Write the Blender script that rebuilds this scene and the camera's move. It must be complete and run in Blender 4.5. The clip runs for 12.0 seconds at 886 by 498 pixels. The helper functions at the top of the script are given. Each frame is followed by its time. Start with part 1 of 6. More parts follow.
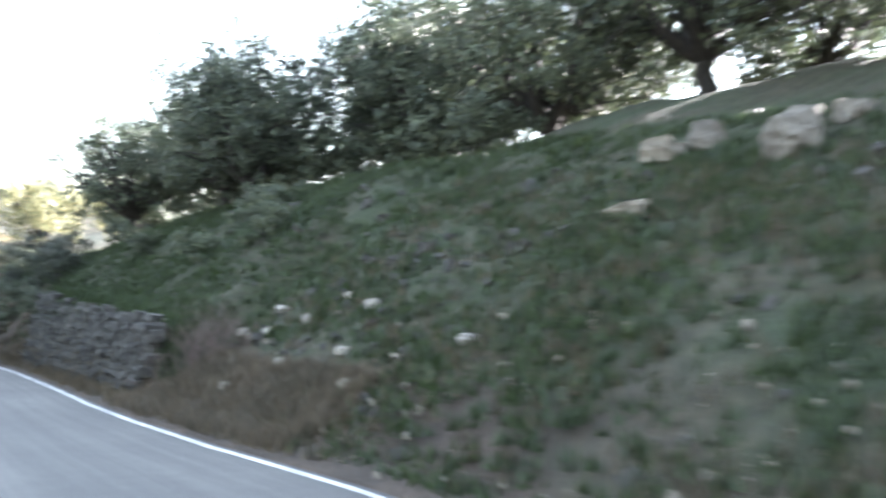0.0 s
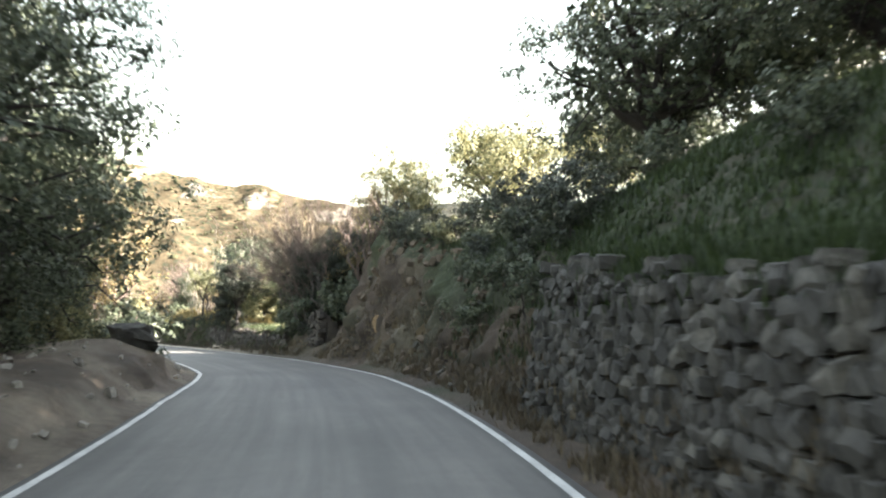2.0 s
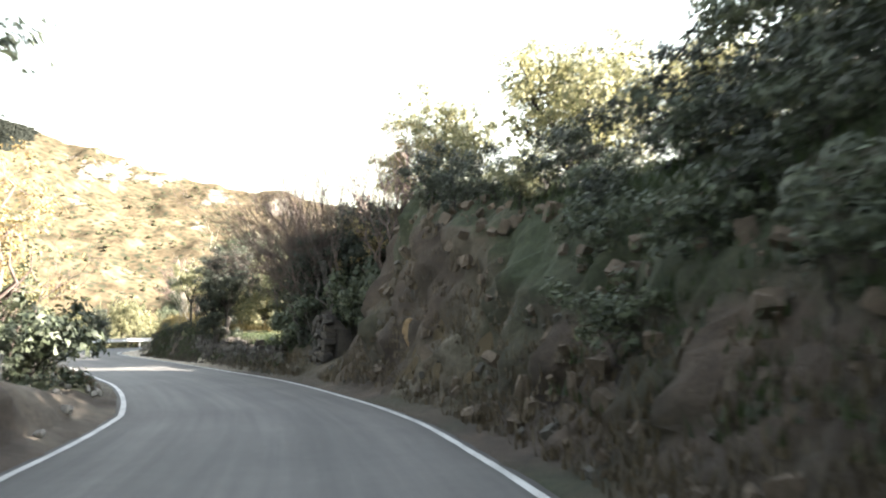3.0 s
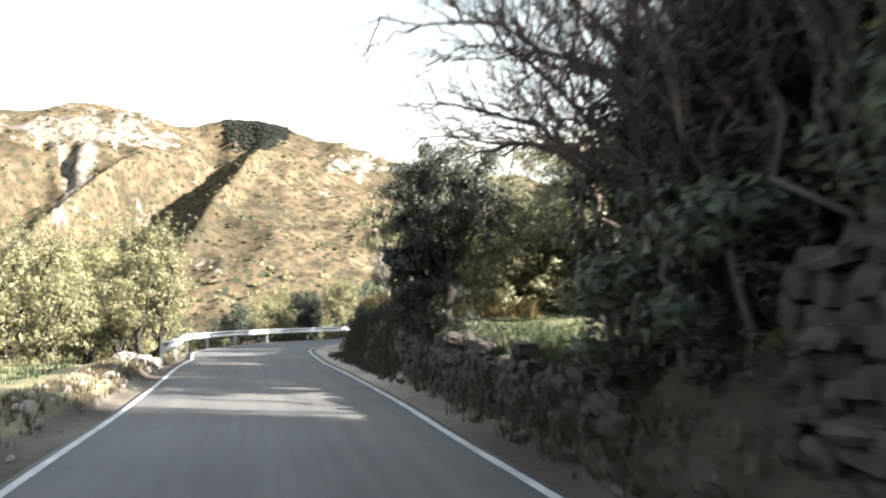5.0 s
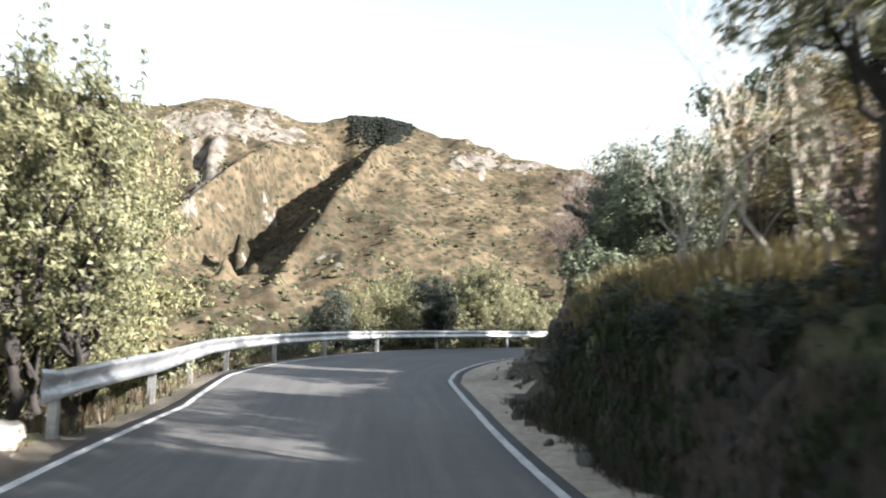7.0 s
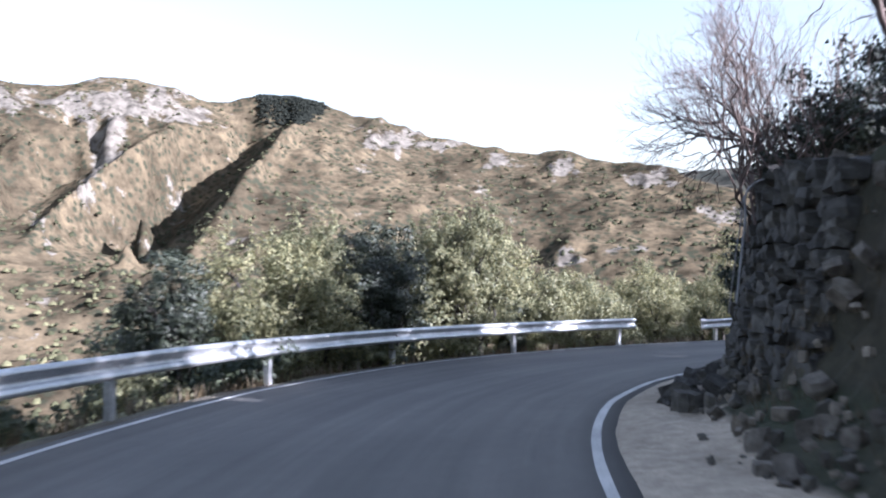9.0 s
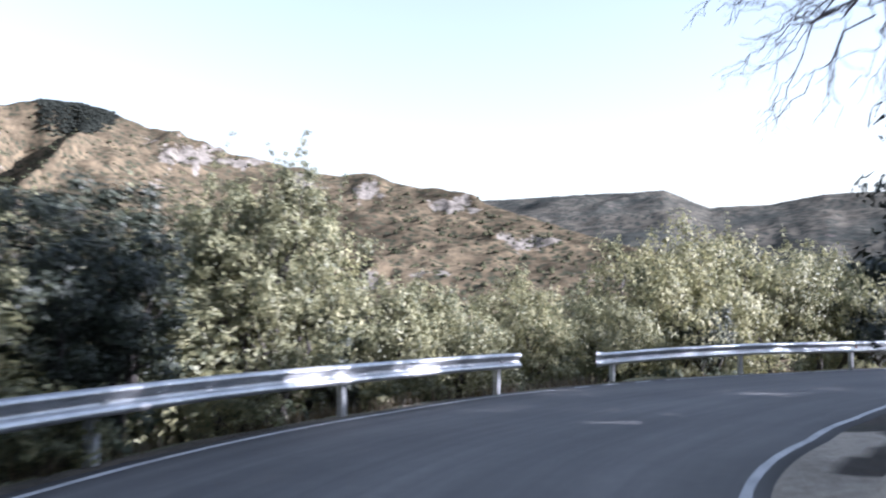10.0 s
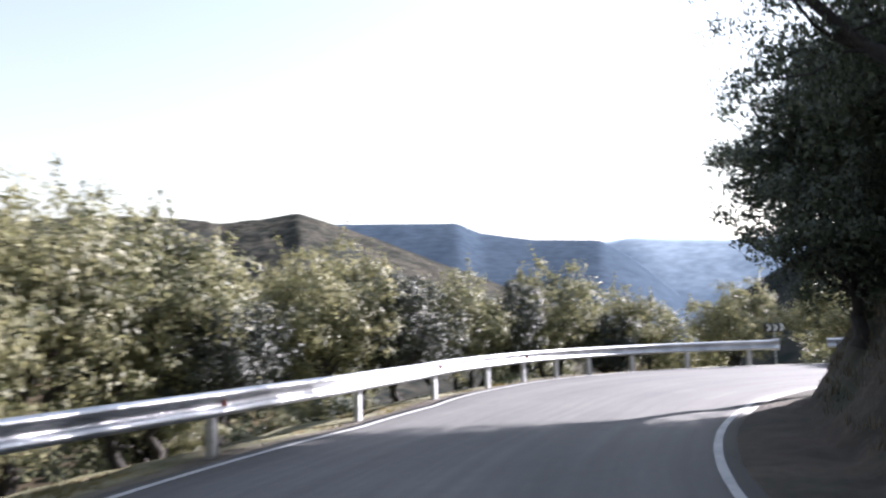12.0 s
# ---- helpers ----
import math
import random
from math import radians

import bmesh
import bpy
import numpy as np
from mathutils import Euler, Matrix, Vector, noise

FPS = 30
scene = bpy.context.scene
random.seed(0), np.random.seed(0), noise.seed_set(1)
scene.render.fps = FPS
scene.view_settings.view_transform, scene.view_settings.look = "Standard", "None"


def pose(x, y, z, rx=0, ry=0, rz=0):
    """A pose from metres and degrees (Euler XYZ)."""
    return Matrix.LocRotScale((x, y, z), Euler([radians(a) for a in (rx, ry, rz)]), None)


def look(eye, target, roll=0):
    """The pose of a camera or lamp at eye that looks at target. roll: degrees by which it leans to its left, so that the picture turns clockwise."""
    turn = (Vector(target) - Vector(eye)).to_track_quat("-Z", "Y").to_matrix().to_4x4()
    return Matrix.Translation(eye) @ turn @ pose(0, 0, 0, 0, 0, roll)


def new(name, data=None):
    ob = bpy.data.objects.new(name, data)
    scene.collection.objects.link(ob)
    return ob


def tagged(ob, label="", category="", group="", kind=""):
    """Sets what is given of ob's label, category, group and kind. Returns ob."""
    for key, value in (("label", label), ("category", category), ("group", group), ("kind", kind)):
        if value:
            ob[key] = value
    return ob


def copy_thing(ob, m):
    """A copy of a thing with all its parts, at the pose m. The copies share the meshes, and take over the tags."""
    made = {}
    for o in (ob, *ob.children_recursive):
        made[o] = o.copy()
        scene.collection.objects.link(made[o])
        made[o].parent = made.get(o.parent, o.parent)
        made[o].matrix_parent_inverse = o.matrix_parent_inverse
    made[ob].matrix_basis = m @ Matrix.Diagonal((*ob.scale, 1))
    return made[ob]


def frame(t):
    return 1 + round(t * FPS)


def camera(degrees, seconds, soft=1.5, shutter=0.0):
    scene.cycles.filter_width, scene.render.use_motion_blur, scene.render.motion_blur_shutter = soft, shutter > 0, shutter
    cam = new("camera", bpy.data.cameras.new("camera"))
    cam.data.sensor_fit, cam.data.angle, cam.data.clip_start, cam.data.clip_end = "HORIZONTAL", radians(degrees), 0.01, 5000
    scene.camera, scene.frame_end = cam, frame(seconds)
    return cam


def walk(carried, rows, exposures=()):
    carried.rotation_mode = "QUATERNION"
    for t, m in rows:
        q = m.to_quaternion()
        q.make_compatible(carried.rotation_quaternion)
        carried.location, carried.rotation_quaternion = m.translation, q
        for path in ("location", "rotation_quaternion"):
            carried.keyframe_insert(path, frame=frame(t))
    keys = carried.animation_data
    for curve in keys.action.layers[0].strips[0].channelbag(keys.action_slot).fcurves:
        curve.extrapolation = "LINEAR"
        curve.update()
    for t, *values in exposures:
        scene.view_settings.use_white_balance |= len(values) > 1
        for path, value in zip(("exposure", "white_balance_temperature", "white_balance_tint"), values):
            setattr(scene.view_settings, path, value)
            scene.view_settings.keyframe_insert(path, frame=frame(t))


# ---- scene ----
cam = camera(55.34, 12.0, soft=2.05, shutter=0.3)
PATH = [
    (0.0, pose(-0.89, -1.24, 1.45, 95.00, -0.38, -57.83)),
    (0.5, pose(1.51, 2.41, 1.45, 94.73, 1.23, -41.21)),
    (1.0, pose(3.57, 6.14, 1.45, 94.89, -0.14, -32.81)),
    (1.5, pose(5.51, 10.01, 1.45, 95.32, -0.23, -30.40)),
    (2.0, pose(7.53, 14.16, 1.45, 94.89, 0.29, -30.17)),
    (2.5, pose(9.53, 18.50, 1.45, 95.26, 0.36, -29.91)),
    (2.7, pose(10.33, 20.29, 1.45, 95.46, 0.56, -29.78)),
    (3.0, pose(11.53, 22.97, 1.45, 95.33, 0.54, -28.70)),
    (3.5, pose(13.35, 27.53, 1.45, 95.10, 0.49, -25.61)),
    (4.0, pose(14.85, 32.23, 1.45, 94.87, 0.45, -21.66)),
    (4.3, pose(15.59, 35.12, 1.45, 94.74, 0.42, -19.00)),
    (4.5, pose(16.01, 37.08, 1.45, 94.79, 0.33, -17.15)),
    (5.0, pose(16.86, 42.04, 1.45, 94.52, 0.79, -12.66)),
    (5.5, pose(17.36, 46.90, 1.45, 94.48, 0.39, -8.84)),
    (6.0, pose(17.47, 51.60, 1.45, 93.58, -0.29, -6.70)),
    (6.5, pose(17.54, 56.19, 1.45, 94.85, -0.83, -6.00)),
    (6.7, pose(17.56, 58.04, 1.45, 94.66, -1.26, -5.87)),
    (7.0, pose(17.53, 60.81, 1.45, 94.52, -1.34, -4.74)),
    (7.5, pose(17.39, 65.45, 1.45, 94.29, -1.47, -3.65)),
    (8.0, pose(17.33, 70.11, 1.45, 94.06, -1.60, -5.01)),
    (8.3, pose(17.42, 72.91, 1.45, 93.93, -1.67, -6.72)),
    (8.5, pose(17.51, 74.80, 1.45, 93.08, -1.17, -7.65)),
    (9.0, pose(18.09, 79.43, 1.45, 93.37, 0.54, -10.33)),
    (9.5, pose(18.75, 84.18, 1.45, 94.39, 1.04, -16.26)),
    (10.0, pose(20.13, 88.71, 1.45, 94.89, 0.35, -23.70)),
    (10.5, pose(22.18, 92.76, 1.45, 95.63, -0.55, -33.21)),
    (11.0, pose(24.78, 96.20, 1.45, 94.82, -0.40, -44.83)),
    (11.5, pose(28.20, 98.81, 1.45, 94.67, 0.56, -58.02)),
    (12.0, pose(32.09, 100.60, 1.45, 95.43, 1.68, -71.06)),
]
EXPOSURE = [(0.0, 4.75, 5600, 15), (0.5, 4.55, 5800, 13), (1.0, 4.25, 6200, 11), (1.5, 4.15, 6350, 11), (2.0, 4.02, 6400, 11), (2.7, 4.02, 6400, 12), (4.5, 3.44, 6300, 13), (5.5, 2.97, 6050, 13), (6.0, 2.76, 6000, 12), (6.5, 2.7, 6000, 12), (8.3, 2.57, 5200, 22), (10.0, 2.57, 5150, 23), (11.0, 2.36, 5350, 22), (12.0, 2.36, 5550, 22)]
walk(cam, PATH, EXPOSURE)

# ---- light ----
SUN_YAW, SUN_EL = -126.0, 23.0
world = bpy.data.worlds.new("sky")
scene.world = world
world.use_nodes = True
wn = world.node_tree
sky = wn.nodes.new("ShaderNodeTexSky")
sky.sky_type, sky.sun_disc = "NISHITA", False
sky.sun_elevation, sky.sun_rotation = radians(SUN_EL), radians(-SUN_YAW)
sky.air_density, sky.dust_density, sky.ozone_density, sky.altitude = 2.3, 1.0, 1.2, 300.0
# thin high haze takes some of the blue out of the sky
haze = wn.nodes.new("ShaderNodeHueSaturation")
haze.inputs["Saturation"].default_value = 0.5
wn.links.new(sky.outputs[0], haze.inputs["Color"])
wn.links.new(haze.outputs[0], wn.nodes["Background"].inputs[0])
wn.nodes["Background"].inputs[1].default_value = 0.05
sun_data = bpy.data.lights.new("sun", "SUN")
sun_data.energy, sun_data.angle, sun_data.color = 5.0, radians(0.6), (1.0, 0.9, 0.76)
sun = new("sun", sun_data)
a, e = radians(SUN_YAW), radians(SUN_EL)
sun.matrix_world = look((-math.sin(a) * math.cos(e) * 200, math.cos(a) * math.cos(e) * 200, math.sin(e) * 200), (0, 0, 0))


# ---- materials ----
def shader(name, rough=0.9, metal=0.0):
    m = bpy.data.materials.new(name)
    m.use_nodes = True
    b = m.node_tree.nodes["Principled BSDF"]
    b.inputs["Roughness"].default_value, b.inputs["Metallic"].default_value = rough, metal
    return m, m.node_tree, b


def noise_node(nt, scale, detail=4.0, rough=0.55, coords="Object"):
    tc, n = nt.nodes.new("ShaderNodeTexCoord"), nt.nodes.new("ShaderNodeTexNoise")
    n.inputs["Scale"].default_value, n.inputs["Detail"].default_value, n.inputs["Roughness"].default_value = scale, detail, rough
    nt.links.new(tc.outputs[coords], n.inputs["Vector"])
    return n.outputs["Fac"]


def ramp(nt, fac, stops):
    r = nt.nodes.new("ShaderNodeValToRGB")
    while len(r.color_ramp.elements) < len(stops):
        r.color_ramp.elements.new(0.5)
    for el, (p, c) in zip(r.color_ramp.elements, stops):
        el.position, el.color = p, (*c, 1) if len(c) == 3 else c
    nt.links.new(fac, r.inputs[0])
    return r.outputs[0]


def blend(nt, fac, a, b, mode="MIX"):
    m = nt.nodes.new("ShaderNodeMix")
    m.data_type, m.blend_type = "RGBA", mode
    for sock, v in ((m.inputs[0], fac), (m.inputs[6], a), (m.inputs[7], b)):
        if isinstance(v, (int, float)):
            sock.default_value = v
        elif isinstance(v, tuple):
            sock.default_value = (*v, 1)
        else:
            nt.links.new(v, sock)
    return m.outputs[2]


def relief(nt, b, height, strength=0.4, distance=0.02):
    n = nt.nodes.new("ShaderNodeBump")
    n.inputs["Strength"].default_value, n.inputs["Distance"].default_value = strength, distance
    nt.links.new(height, n.inputs["Height"])
    nt.links.new(n.outputs[0], b.inputs["Normal"])


def grainy(name, dark, light, big, fine, rough=0.9, bump=0.5, depth=0.02, metal=0.0, vary=0.0, coords="Object"):
    """A surface mottled at two scales, with relief, and with an even shift from object to object."""
    m, nt, b = shader(name, rough, metal)
    n1, n2 = noise_node(nt, big, 3, coords=coords), noise_node(nt, fine, 5, 0.65, coords)
    col = ramp(nt, n1, [(0.3, dark), (0.7, light)])
    col = blend(nt, 0.55, col, ramp(nt, n2, [(0.3, (0.45, 0.45, 0.45)), (0.7, (1.25, 1.25, 1.25))]), "MULTIPLY")
    if vary:
        oi = nt.nodes.new("ShaderNodeObjectInfo")
        lo, hi = 1 - vary, 1 + vary
        col = blend(nt, 1.0, col, ramp(nt, oi.outputs["Random"], [(0, (lo, lo, lo)), (0.6, (1, 1, 1)), (1, (hi, hi * 0.98, hi * 0.92))]), "MULTIPLY")
    nt.links.new(col, b.inputs["Base Color"])
    relief(nt, b, n2, bump, depth)
    return m


def foliage(name, dark, light, through_light=0.35, rough=0.6):
    """Leaves that differ one from another and let some light through."""
    m, nt, b = shader(name, rough)
    g = nt.nodes.new("ShaderNodeNewGeometry")
    oi = nt.nodes.new("ShaderNodeObjectInfo")
    col = ramp(nt, g.outputs["Random Per Island"], [(0.0, dark), (0.55, tuple((p + q) / 2 for p, q in zip(dark, light))), (1.0, light)])
    col = blend(nt, 1.0, col, ramp(nt, oi.outputs["Random"], [(0, (0.8, 0.82, 0.8)), (1, (1.15, 1.12, 1.0))]), "MULTIPLY")
    n = noise_node(nt, 0.9, 2)
    col = blend(nt, 0.5, col, ramp(nt, n, [(0.35, (0.7, 0.75, 0.7)), (0.65, (1.2, 1.15, 1.05))]), "MULTIPLY")
    nt.links.new(col, b.inputs["Base Color"])
    t = nt.nodes.new("ShaderNodeBsdfTranslucent")
    nt.links.new(col, t.inputs[0])
    mx = nt.nodes.new("ShaderNodeMixShader")
    mx.inputs[0].default_value = through_light
    nt.links.new(b.outputs[0], mx.inputs[1])
    nt.links.new(t.outputs[0], mx.inputs[2])
    nt.links.new(mx.outputs[0], nt.nodes["Material Output"].inputs[0])
    return m


def earth_material():
    """Bank and verge: soil, grass cover, pale concrete or gravel, told apart by the 'cover' attribute."""
    m, nt, b = shader("earth", 0.95)
    at = nt.nodes.new("ShaderNodeAttribute")
    at.attribute_name = "cover"
    sep = nt.nodes.new("ShaderNodeSeparateColor")
    nt.links.new(at.outputs["Color"], sep.inputs[0])
    n1, n2, n3 = noise_node(nt, 0.7, 4), noise_node(nt, 6, 6, 0.7), noise_node(nt, 38, 4, 0.7)
    soil = ramp(nt, n1, [(0.3, (0.033, 0.025, 0.018)), (0.55, (0.06, 0.045, 0.033)), (0.75, (0.1, 0.076, 0.055))])
    soil = blend(nt, 0.7, soil, ramp(nt, n2, [(0.3, (0.45, 0.45, 0.45)), (0.72, (1.35, 1.3, 1.25))]), "MULTIPLY")
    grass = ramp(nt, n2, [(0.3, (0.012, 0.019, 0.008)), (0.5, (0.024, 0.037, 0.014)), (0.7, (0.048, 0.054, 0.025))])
    pale = ramp(nt, n2, [(0.3, (0.31, 0.265, 0.205)), (0.6, (0.5, 0.435, 0.345)), (0.75, (0.6, 0.53, 0.43))])
    col = blend(nt, sep.outputs[0], soil, grass)
    # field grass: yellower, and lightened for the sun that bank grass lacks
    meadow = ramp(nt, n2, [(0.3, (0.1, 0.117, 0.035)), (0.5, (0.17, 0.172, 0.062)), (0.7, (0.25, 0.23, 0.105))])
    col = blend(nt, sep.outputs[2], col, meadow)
    col = blend(nt, sep.outputs[1], col, pale)
    col = blend(nt, 0.45, col, ramp(nt, n3, [(0.35, (0.5, 0.5, 0.5)), (0.68, (1.3, 1.3, 1.3))]), "MULTIPLY")
    nt.links.new(col, b.inputs["Base Color"])
    add = nt.nodes.new("ShaderNodeMath")
    nt.links.new(n2, add.inputs[0])
    nt.links.new(n3, add.inputs[1])
    relief(nt, b, add.outputs[0], 0.8, 0.05)
    return m


def asphalt_material():
    m, nt, b = shader("asphalt", 0.78)
    n1, n2, n3 = noise_node(nt, 0.35, 3), noise_node(nt, 120, 3, 0.7), noise_node(nt, 4, 5, 0.7)
    uv, sp = nt.nodes.new("ShaderNodeUVMap"), nt.nodes.new("ShaderNodeSeparateXYZ")
    nt.links.new(uv.outputs[0], sp.inputs[0])
    track = ramp(nt, sp.outputs[0], [(0.0, (0.8, 0.8, 0.8)), (0.2, (1.12, 1.12, 1.1)), (0.36, (0.9, 0.9, 0.9)), (0.5, (1.12, 1.12, 1.1)), (0.64, (0.9, 0.9, 0.9)), (0.82, (1.14, 1.13, 1.1)), (1.0, (0.82, 0.82, 0.82))])
    stretch = nt.nodes.new("ShaderNodeVectorMath")
    stretch.operation = "MULTIPLY"
    stretch.inputs[1].default_value = (26.0, 1.4, 1.0)
    nt.links.new(uv.outputs[0], stretch.inputs[0])
    streak = nt.nodes.new("ShaderNodeTexNoise")
    streak.inputs["Scale"].default_value, streak.inputs["Detail"].default_value = 1.0, 4.0
    nt.links.new(stretch.outputs[0], streak.inputs["Vector"])
    col = ramp(nt, n1, [(0.3, (0.062, 0.061, 0.061)), (0.7, (0.088, 0.086, 0.084))])
    col = blend(nt, 1.0, col, track, "MULTIPLY")
    col = blend(nt, 0.7, col, ramp(nt, streak.outputs["Fac"], [(0.35, (0.78, 0.78, 0.78)), (0.68, (1.3, 1.29, 1.26))]), "MULTIPLY")
    col = blend(nt, 0.5, col, ramp(nt, n2, [(0.3, (0.5, 0.5, 0.5)), (0.7, (1.4, 1.4, 1.4))]), "MULTIPLY")
    col = blend(nt, 0.35, col, ramp(nt, n3, [(0.35, (0.7, 0.7, 0.7)), (0.7, (1.2, 1.2, 1.18))]), "MULTIPLY")
    nt.links.new(col, b.inputs["Base Color"])
    relief(nt, b, n2, 0.35, 0.004)
    return m


def scrub_material(name, soil_a, soil_b, bush, rock, green_amount=0.5, scale=1.0):
    """A far hillside: dry soil, dark scrub in dots and drifts, pale rock on the steep parts."""
    m, nt, b = shader(name, 1.0)
    b.inputs["Specular IOR Level"].default_value = 0.0
    n1, n2, n3, n4 = noise_node(nt, 0.012 * scale, 5, 0.6), noise_node(nt, 0.09 * scale, 5, 0.7), noise_node(nt, 0.03 * scale, 4, 0.6), noise_node(nt, 0.02 * scale, 7, 0.72)
    col = ramp(nt, n1, [(0.38, soil_a), (0.6, soil_b)])
    col = blend(nt, 0.85, col, ramp(nt, n2, [(0.36, (0.42, 0.43, 0.4)), (0.5, (0.95, 0.95, 0.9)), (0.66, (1.5, 1.46, 1.32))]), "MULTIPLY")
    tc, vo = nt.nodes.new("ShaderNodeTexCoord"), nt.nodes.new("ShaderNodeTexVoronoi")
    vo.inputs["Scale"].default_value = 0.17 * scale
    nt.links.new(tc.outputs["Object"], vo.inputs["Vector"])
    dots = ramp(nt, vo.outputs["Distance"], [(0.27, (1, 1, 1)), (0.5, (0, 0, 0))])
    drift = ramp(nt, n3, [(0.62 - 0.3 * green_amount, (0, 0, 0)), (0.72 - 0.3 * green_amount, (1, 1, 1))])
    col = blend(nt, blend(nt, 1.0, dots, drift, "MULTIPLY"), col, bush)
    crag = nt.nodes.new("ShaderNodeAttribute")
    crag.attribute_name = "crag"
    broken = nt.nodes.new("ShaderNodeMath")
    broken.operation = "MULTIPLY_ADD"
    nt.links.new(n2, broken.inputs[0])
    broken.inputs[1].default_value = 1.1
    bare = nt.nodes.new("ShaderNodeMath")
    nt.links.new(crag.outputs["Fac"], bare.inputs[0])
    nt.links.new(ramp(nt, n4, [(0.55, (0, 0, 0)), (0.68, (0.55, 0.55, 0.55))]), bare.inputs[1])
    nt.links.new(bare.outputs[0], broken.inputs[2])
    steep = ramp(nt, broken.outputs[0], [(0.92, (0, 0, 0)), (1.3, (1, 1, 1))])
    stone = blend(nt, 0.85, rock, ramp(nt, n2, [(0.38, (0.35, 0.34, 0.34)), (0.62, (1.25, 1.25, 1.25))]), "MULTIPLY")
    col = blend(nt, steep, col, stone)
    nt.links.new(col, b.inputs["Base Color"])
    relief(nt, b, n2, 0.6, 1.6)
    return m


EARTH, ASPHALT = earth_material(), asphalt_material()


def paint_material():
    """White road paint, rubbed through to the asphalt in spots."""
    m, nt, b = shader("road_paint", 0.75)
    n1, n2 = noise_node(nt, 1.3, 3), noise_node(nt, 22, 5, 0.75)
    col = ramp(nt, n1, [(0.3, (0.3, 0.3, 0.295)), (0.7, (0.5, 0.5, 0.485))])
    col = blend(nt, ramp(nt, n2, [(0.56, (0, 0, 0)), (0.66, (1, 1, 1))]), col, (0.1, 0.1, 0.1))
    nt.links.new(col, b.inputs["Base Color"])
    relief(nt, b, n2, 0.3, 0.003)
    return m


PAINT = paint_material()
STONE = grainy("wall_stone", (0.028, 0.027, 0.0245), (0.078, 0.075, 0.067), 2.2, 24, 0.92, 0.6, 0.015, vary=0.4)
STONE_DARK = grainy("wall_stone_dark", (0.019, 0.016, 0.014), (0.05, 0.043, 0.036), 2.2, 24, 0.92, 0.6, 0.015, vary=0.4)
STONE_PALE = grainy("limestone", (0.2, 0.185, 0.165), (0.36, 0.34, 0.3), 2.2, 20, 0.9, 0.6, 0.02, vary=0.25)
BUFF_STONE = grainy("buff_stone", (0.09, 0.08, 0.066), (0.19, 0.172, 0.145), 2.2, 20, 0.92, 0.8, 0.03, vary=0.3)
OCHRE = grainy("ochre_rock", (0.17, 0.115, 0.06), (0.32, 0.23, 0.13), 1.6, 14, 0.95, 0.8, 0.03)
CLAY_STONE = grainy("clay_stone", (0.055, 0.042, 0.03), (0.12, 0.094, 0.068), 2.2, 20, 0.95, 0.8, 0.02)
CORE = grainy("wall_core", (0.022, 0.019, 0.016), (0.055, 0.046, 0.037), 3, 18, 1.0, 0.8, 0.03)
BARK = grainy("olive_bark", (0.015, 0.013, 0.012), (0.042, 0.036, 0.031), 3, 30, 0.95, 0.9, 0.02)
BARK_GREY = grainy("grey_bark", (0.06, 0.055, 0.05), (0.13, 0.12, 0.105), 3, 30, 0.95, 0.7, 0.01)
TWIG = grainy("bare_twig", (0.07, 0.05, 0.045), (0.15, 0.115, 0.1), 3, 30, 0.95, 0.5, 0.01)
PIPE = grainy("pale_pipe", (0.11, 0.11, 0.11), (0.18, 0.18, 0.18), 3, 30, 0.6, 0.2, 0.003)
STEM_PALE = grainy("pale_stem", (0.3, 0.27, 0.22), (0.5, 0.46, 0.38), 3, 30, 0.9, 0.4, 0.01)
OLIVE = foliage("olive_leaf", (0.072, 0.081, 0.044), (0.285, 0.275, 0.165), 0.42)
OLIVE_DARK = foliage("evergreen_leaf", (0.03, 0.042, 0.028), (0.1, 0.118, 0.075), 0.25)
# dark evergreen leaves, blackened further to stand for the shade among them
SHADED_EVERGREEN = foliage("shaded_evergreen_leaf", (0.011, 0.017, 0.012), (0.036, 0.045, 0.03), 0.15)
DRYLEAF = foliage("dry_leaf", (0.12, 0.085, 0.035), (0.3, 0.24, 0.12))
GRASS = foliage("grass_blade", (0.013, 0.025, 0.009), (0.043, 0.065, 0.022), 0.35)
STRAW = foliage("dry_grass", (0.046, 0.036, 0.025), (0.125, 0.098, 0.063), 0.3)
GOLD = foliage("golden_grass", (0.1, 0.08, 0.035), (0.26, 0.21, 0.1), 0.4)
WEED = foliage("withered_weed", (0.02, 0.017, 0.013), (0.06, 0.05, 0.037), 0.25)
BRUSH = foliage("dry_brush", (0.055, 0.044, 0.033), (0.14, 0.115, 0.088), 0.3)
RED = grainy("reflector_red", (0.3, 0.03, 0.02), (0.42, 0.05, 0.03), 3, 30, 0.35, 0.1, 0.002)
ZINC = grainy("galvanised_steel", (0.36, 0.37, 0.385), (0.64, 0.65, 0.66), 1.6, 26, 0.44, 0.2, 0.004, metal=0.85)
HILL = scrub_material("dry_hillside", (0.046, 0.038, 0.027), (0.088, 0.071, 0.049), (0.03, 0.032, 0.022), (0.122, 0.112, 0.096), 0.85)
HILL_DARK = scrub_material("wooded_hillside", (0.034, 0.036, 0.034), (0.064, 0.06, 0.052), (0.026, 0.03, 0.027), (0.075, 0.064, 0.058), 0.9, 0.6)
# the blue of the air between is painted into these two hill colours
HILL_HAZE_BLUE = grainy("haze_blue_hill", (0.05, 0.07, 0.098), (0.06, 0.081, 0.11), 0.004, 0.03, 1.0, 0.3, 2.0)
HILL_HAZE_PALE = grainy("haze_pale_hill", (0.25, 0.31, 0.38), (0.28, 0.34, 0.41), 0.003, 0.02, 1.0, 0.2, 2.0)
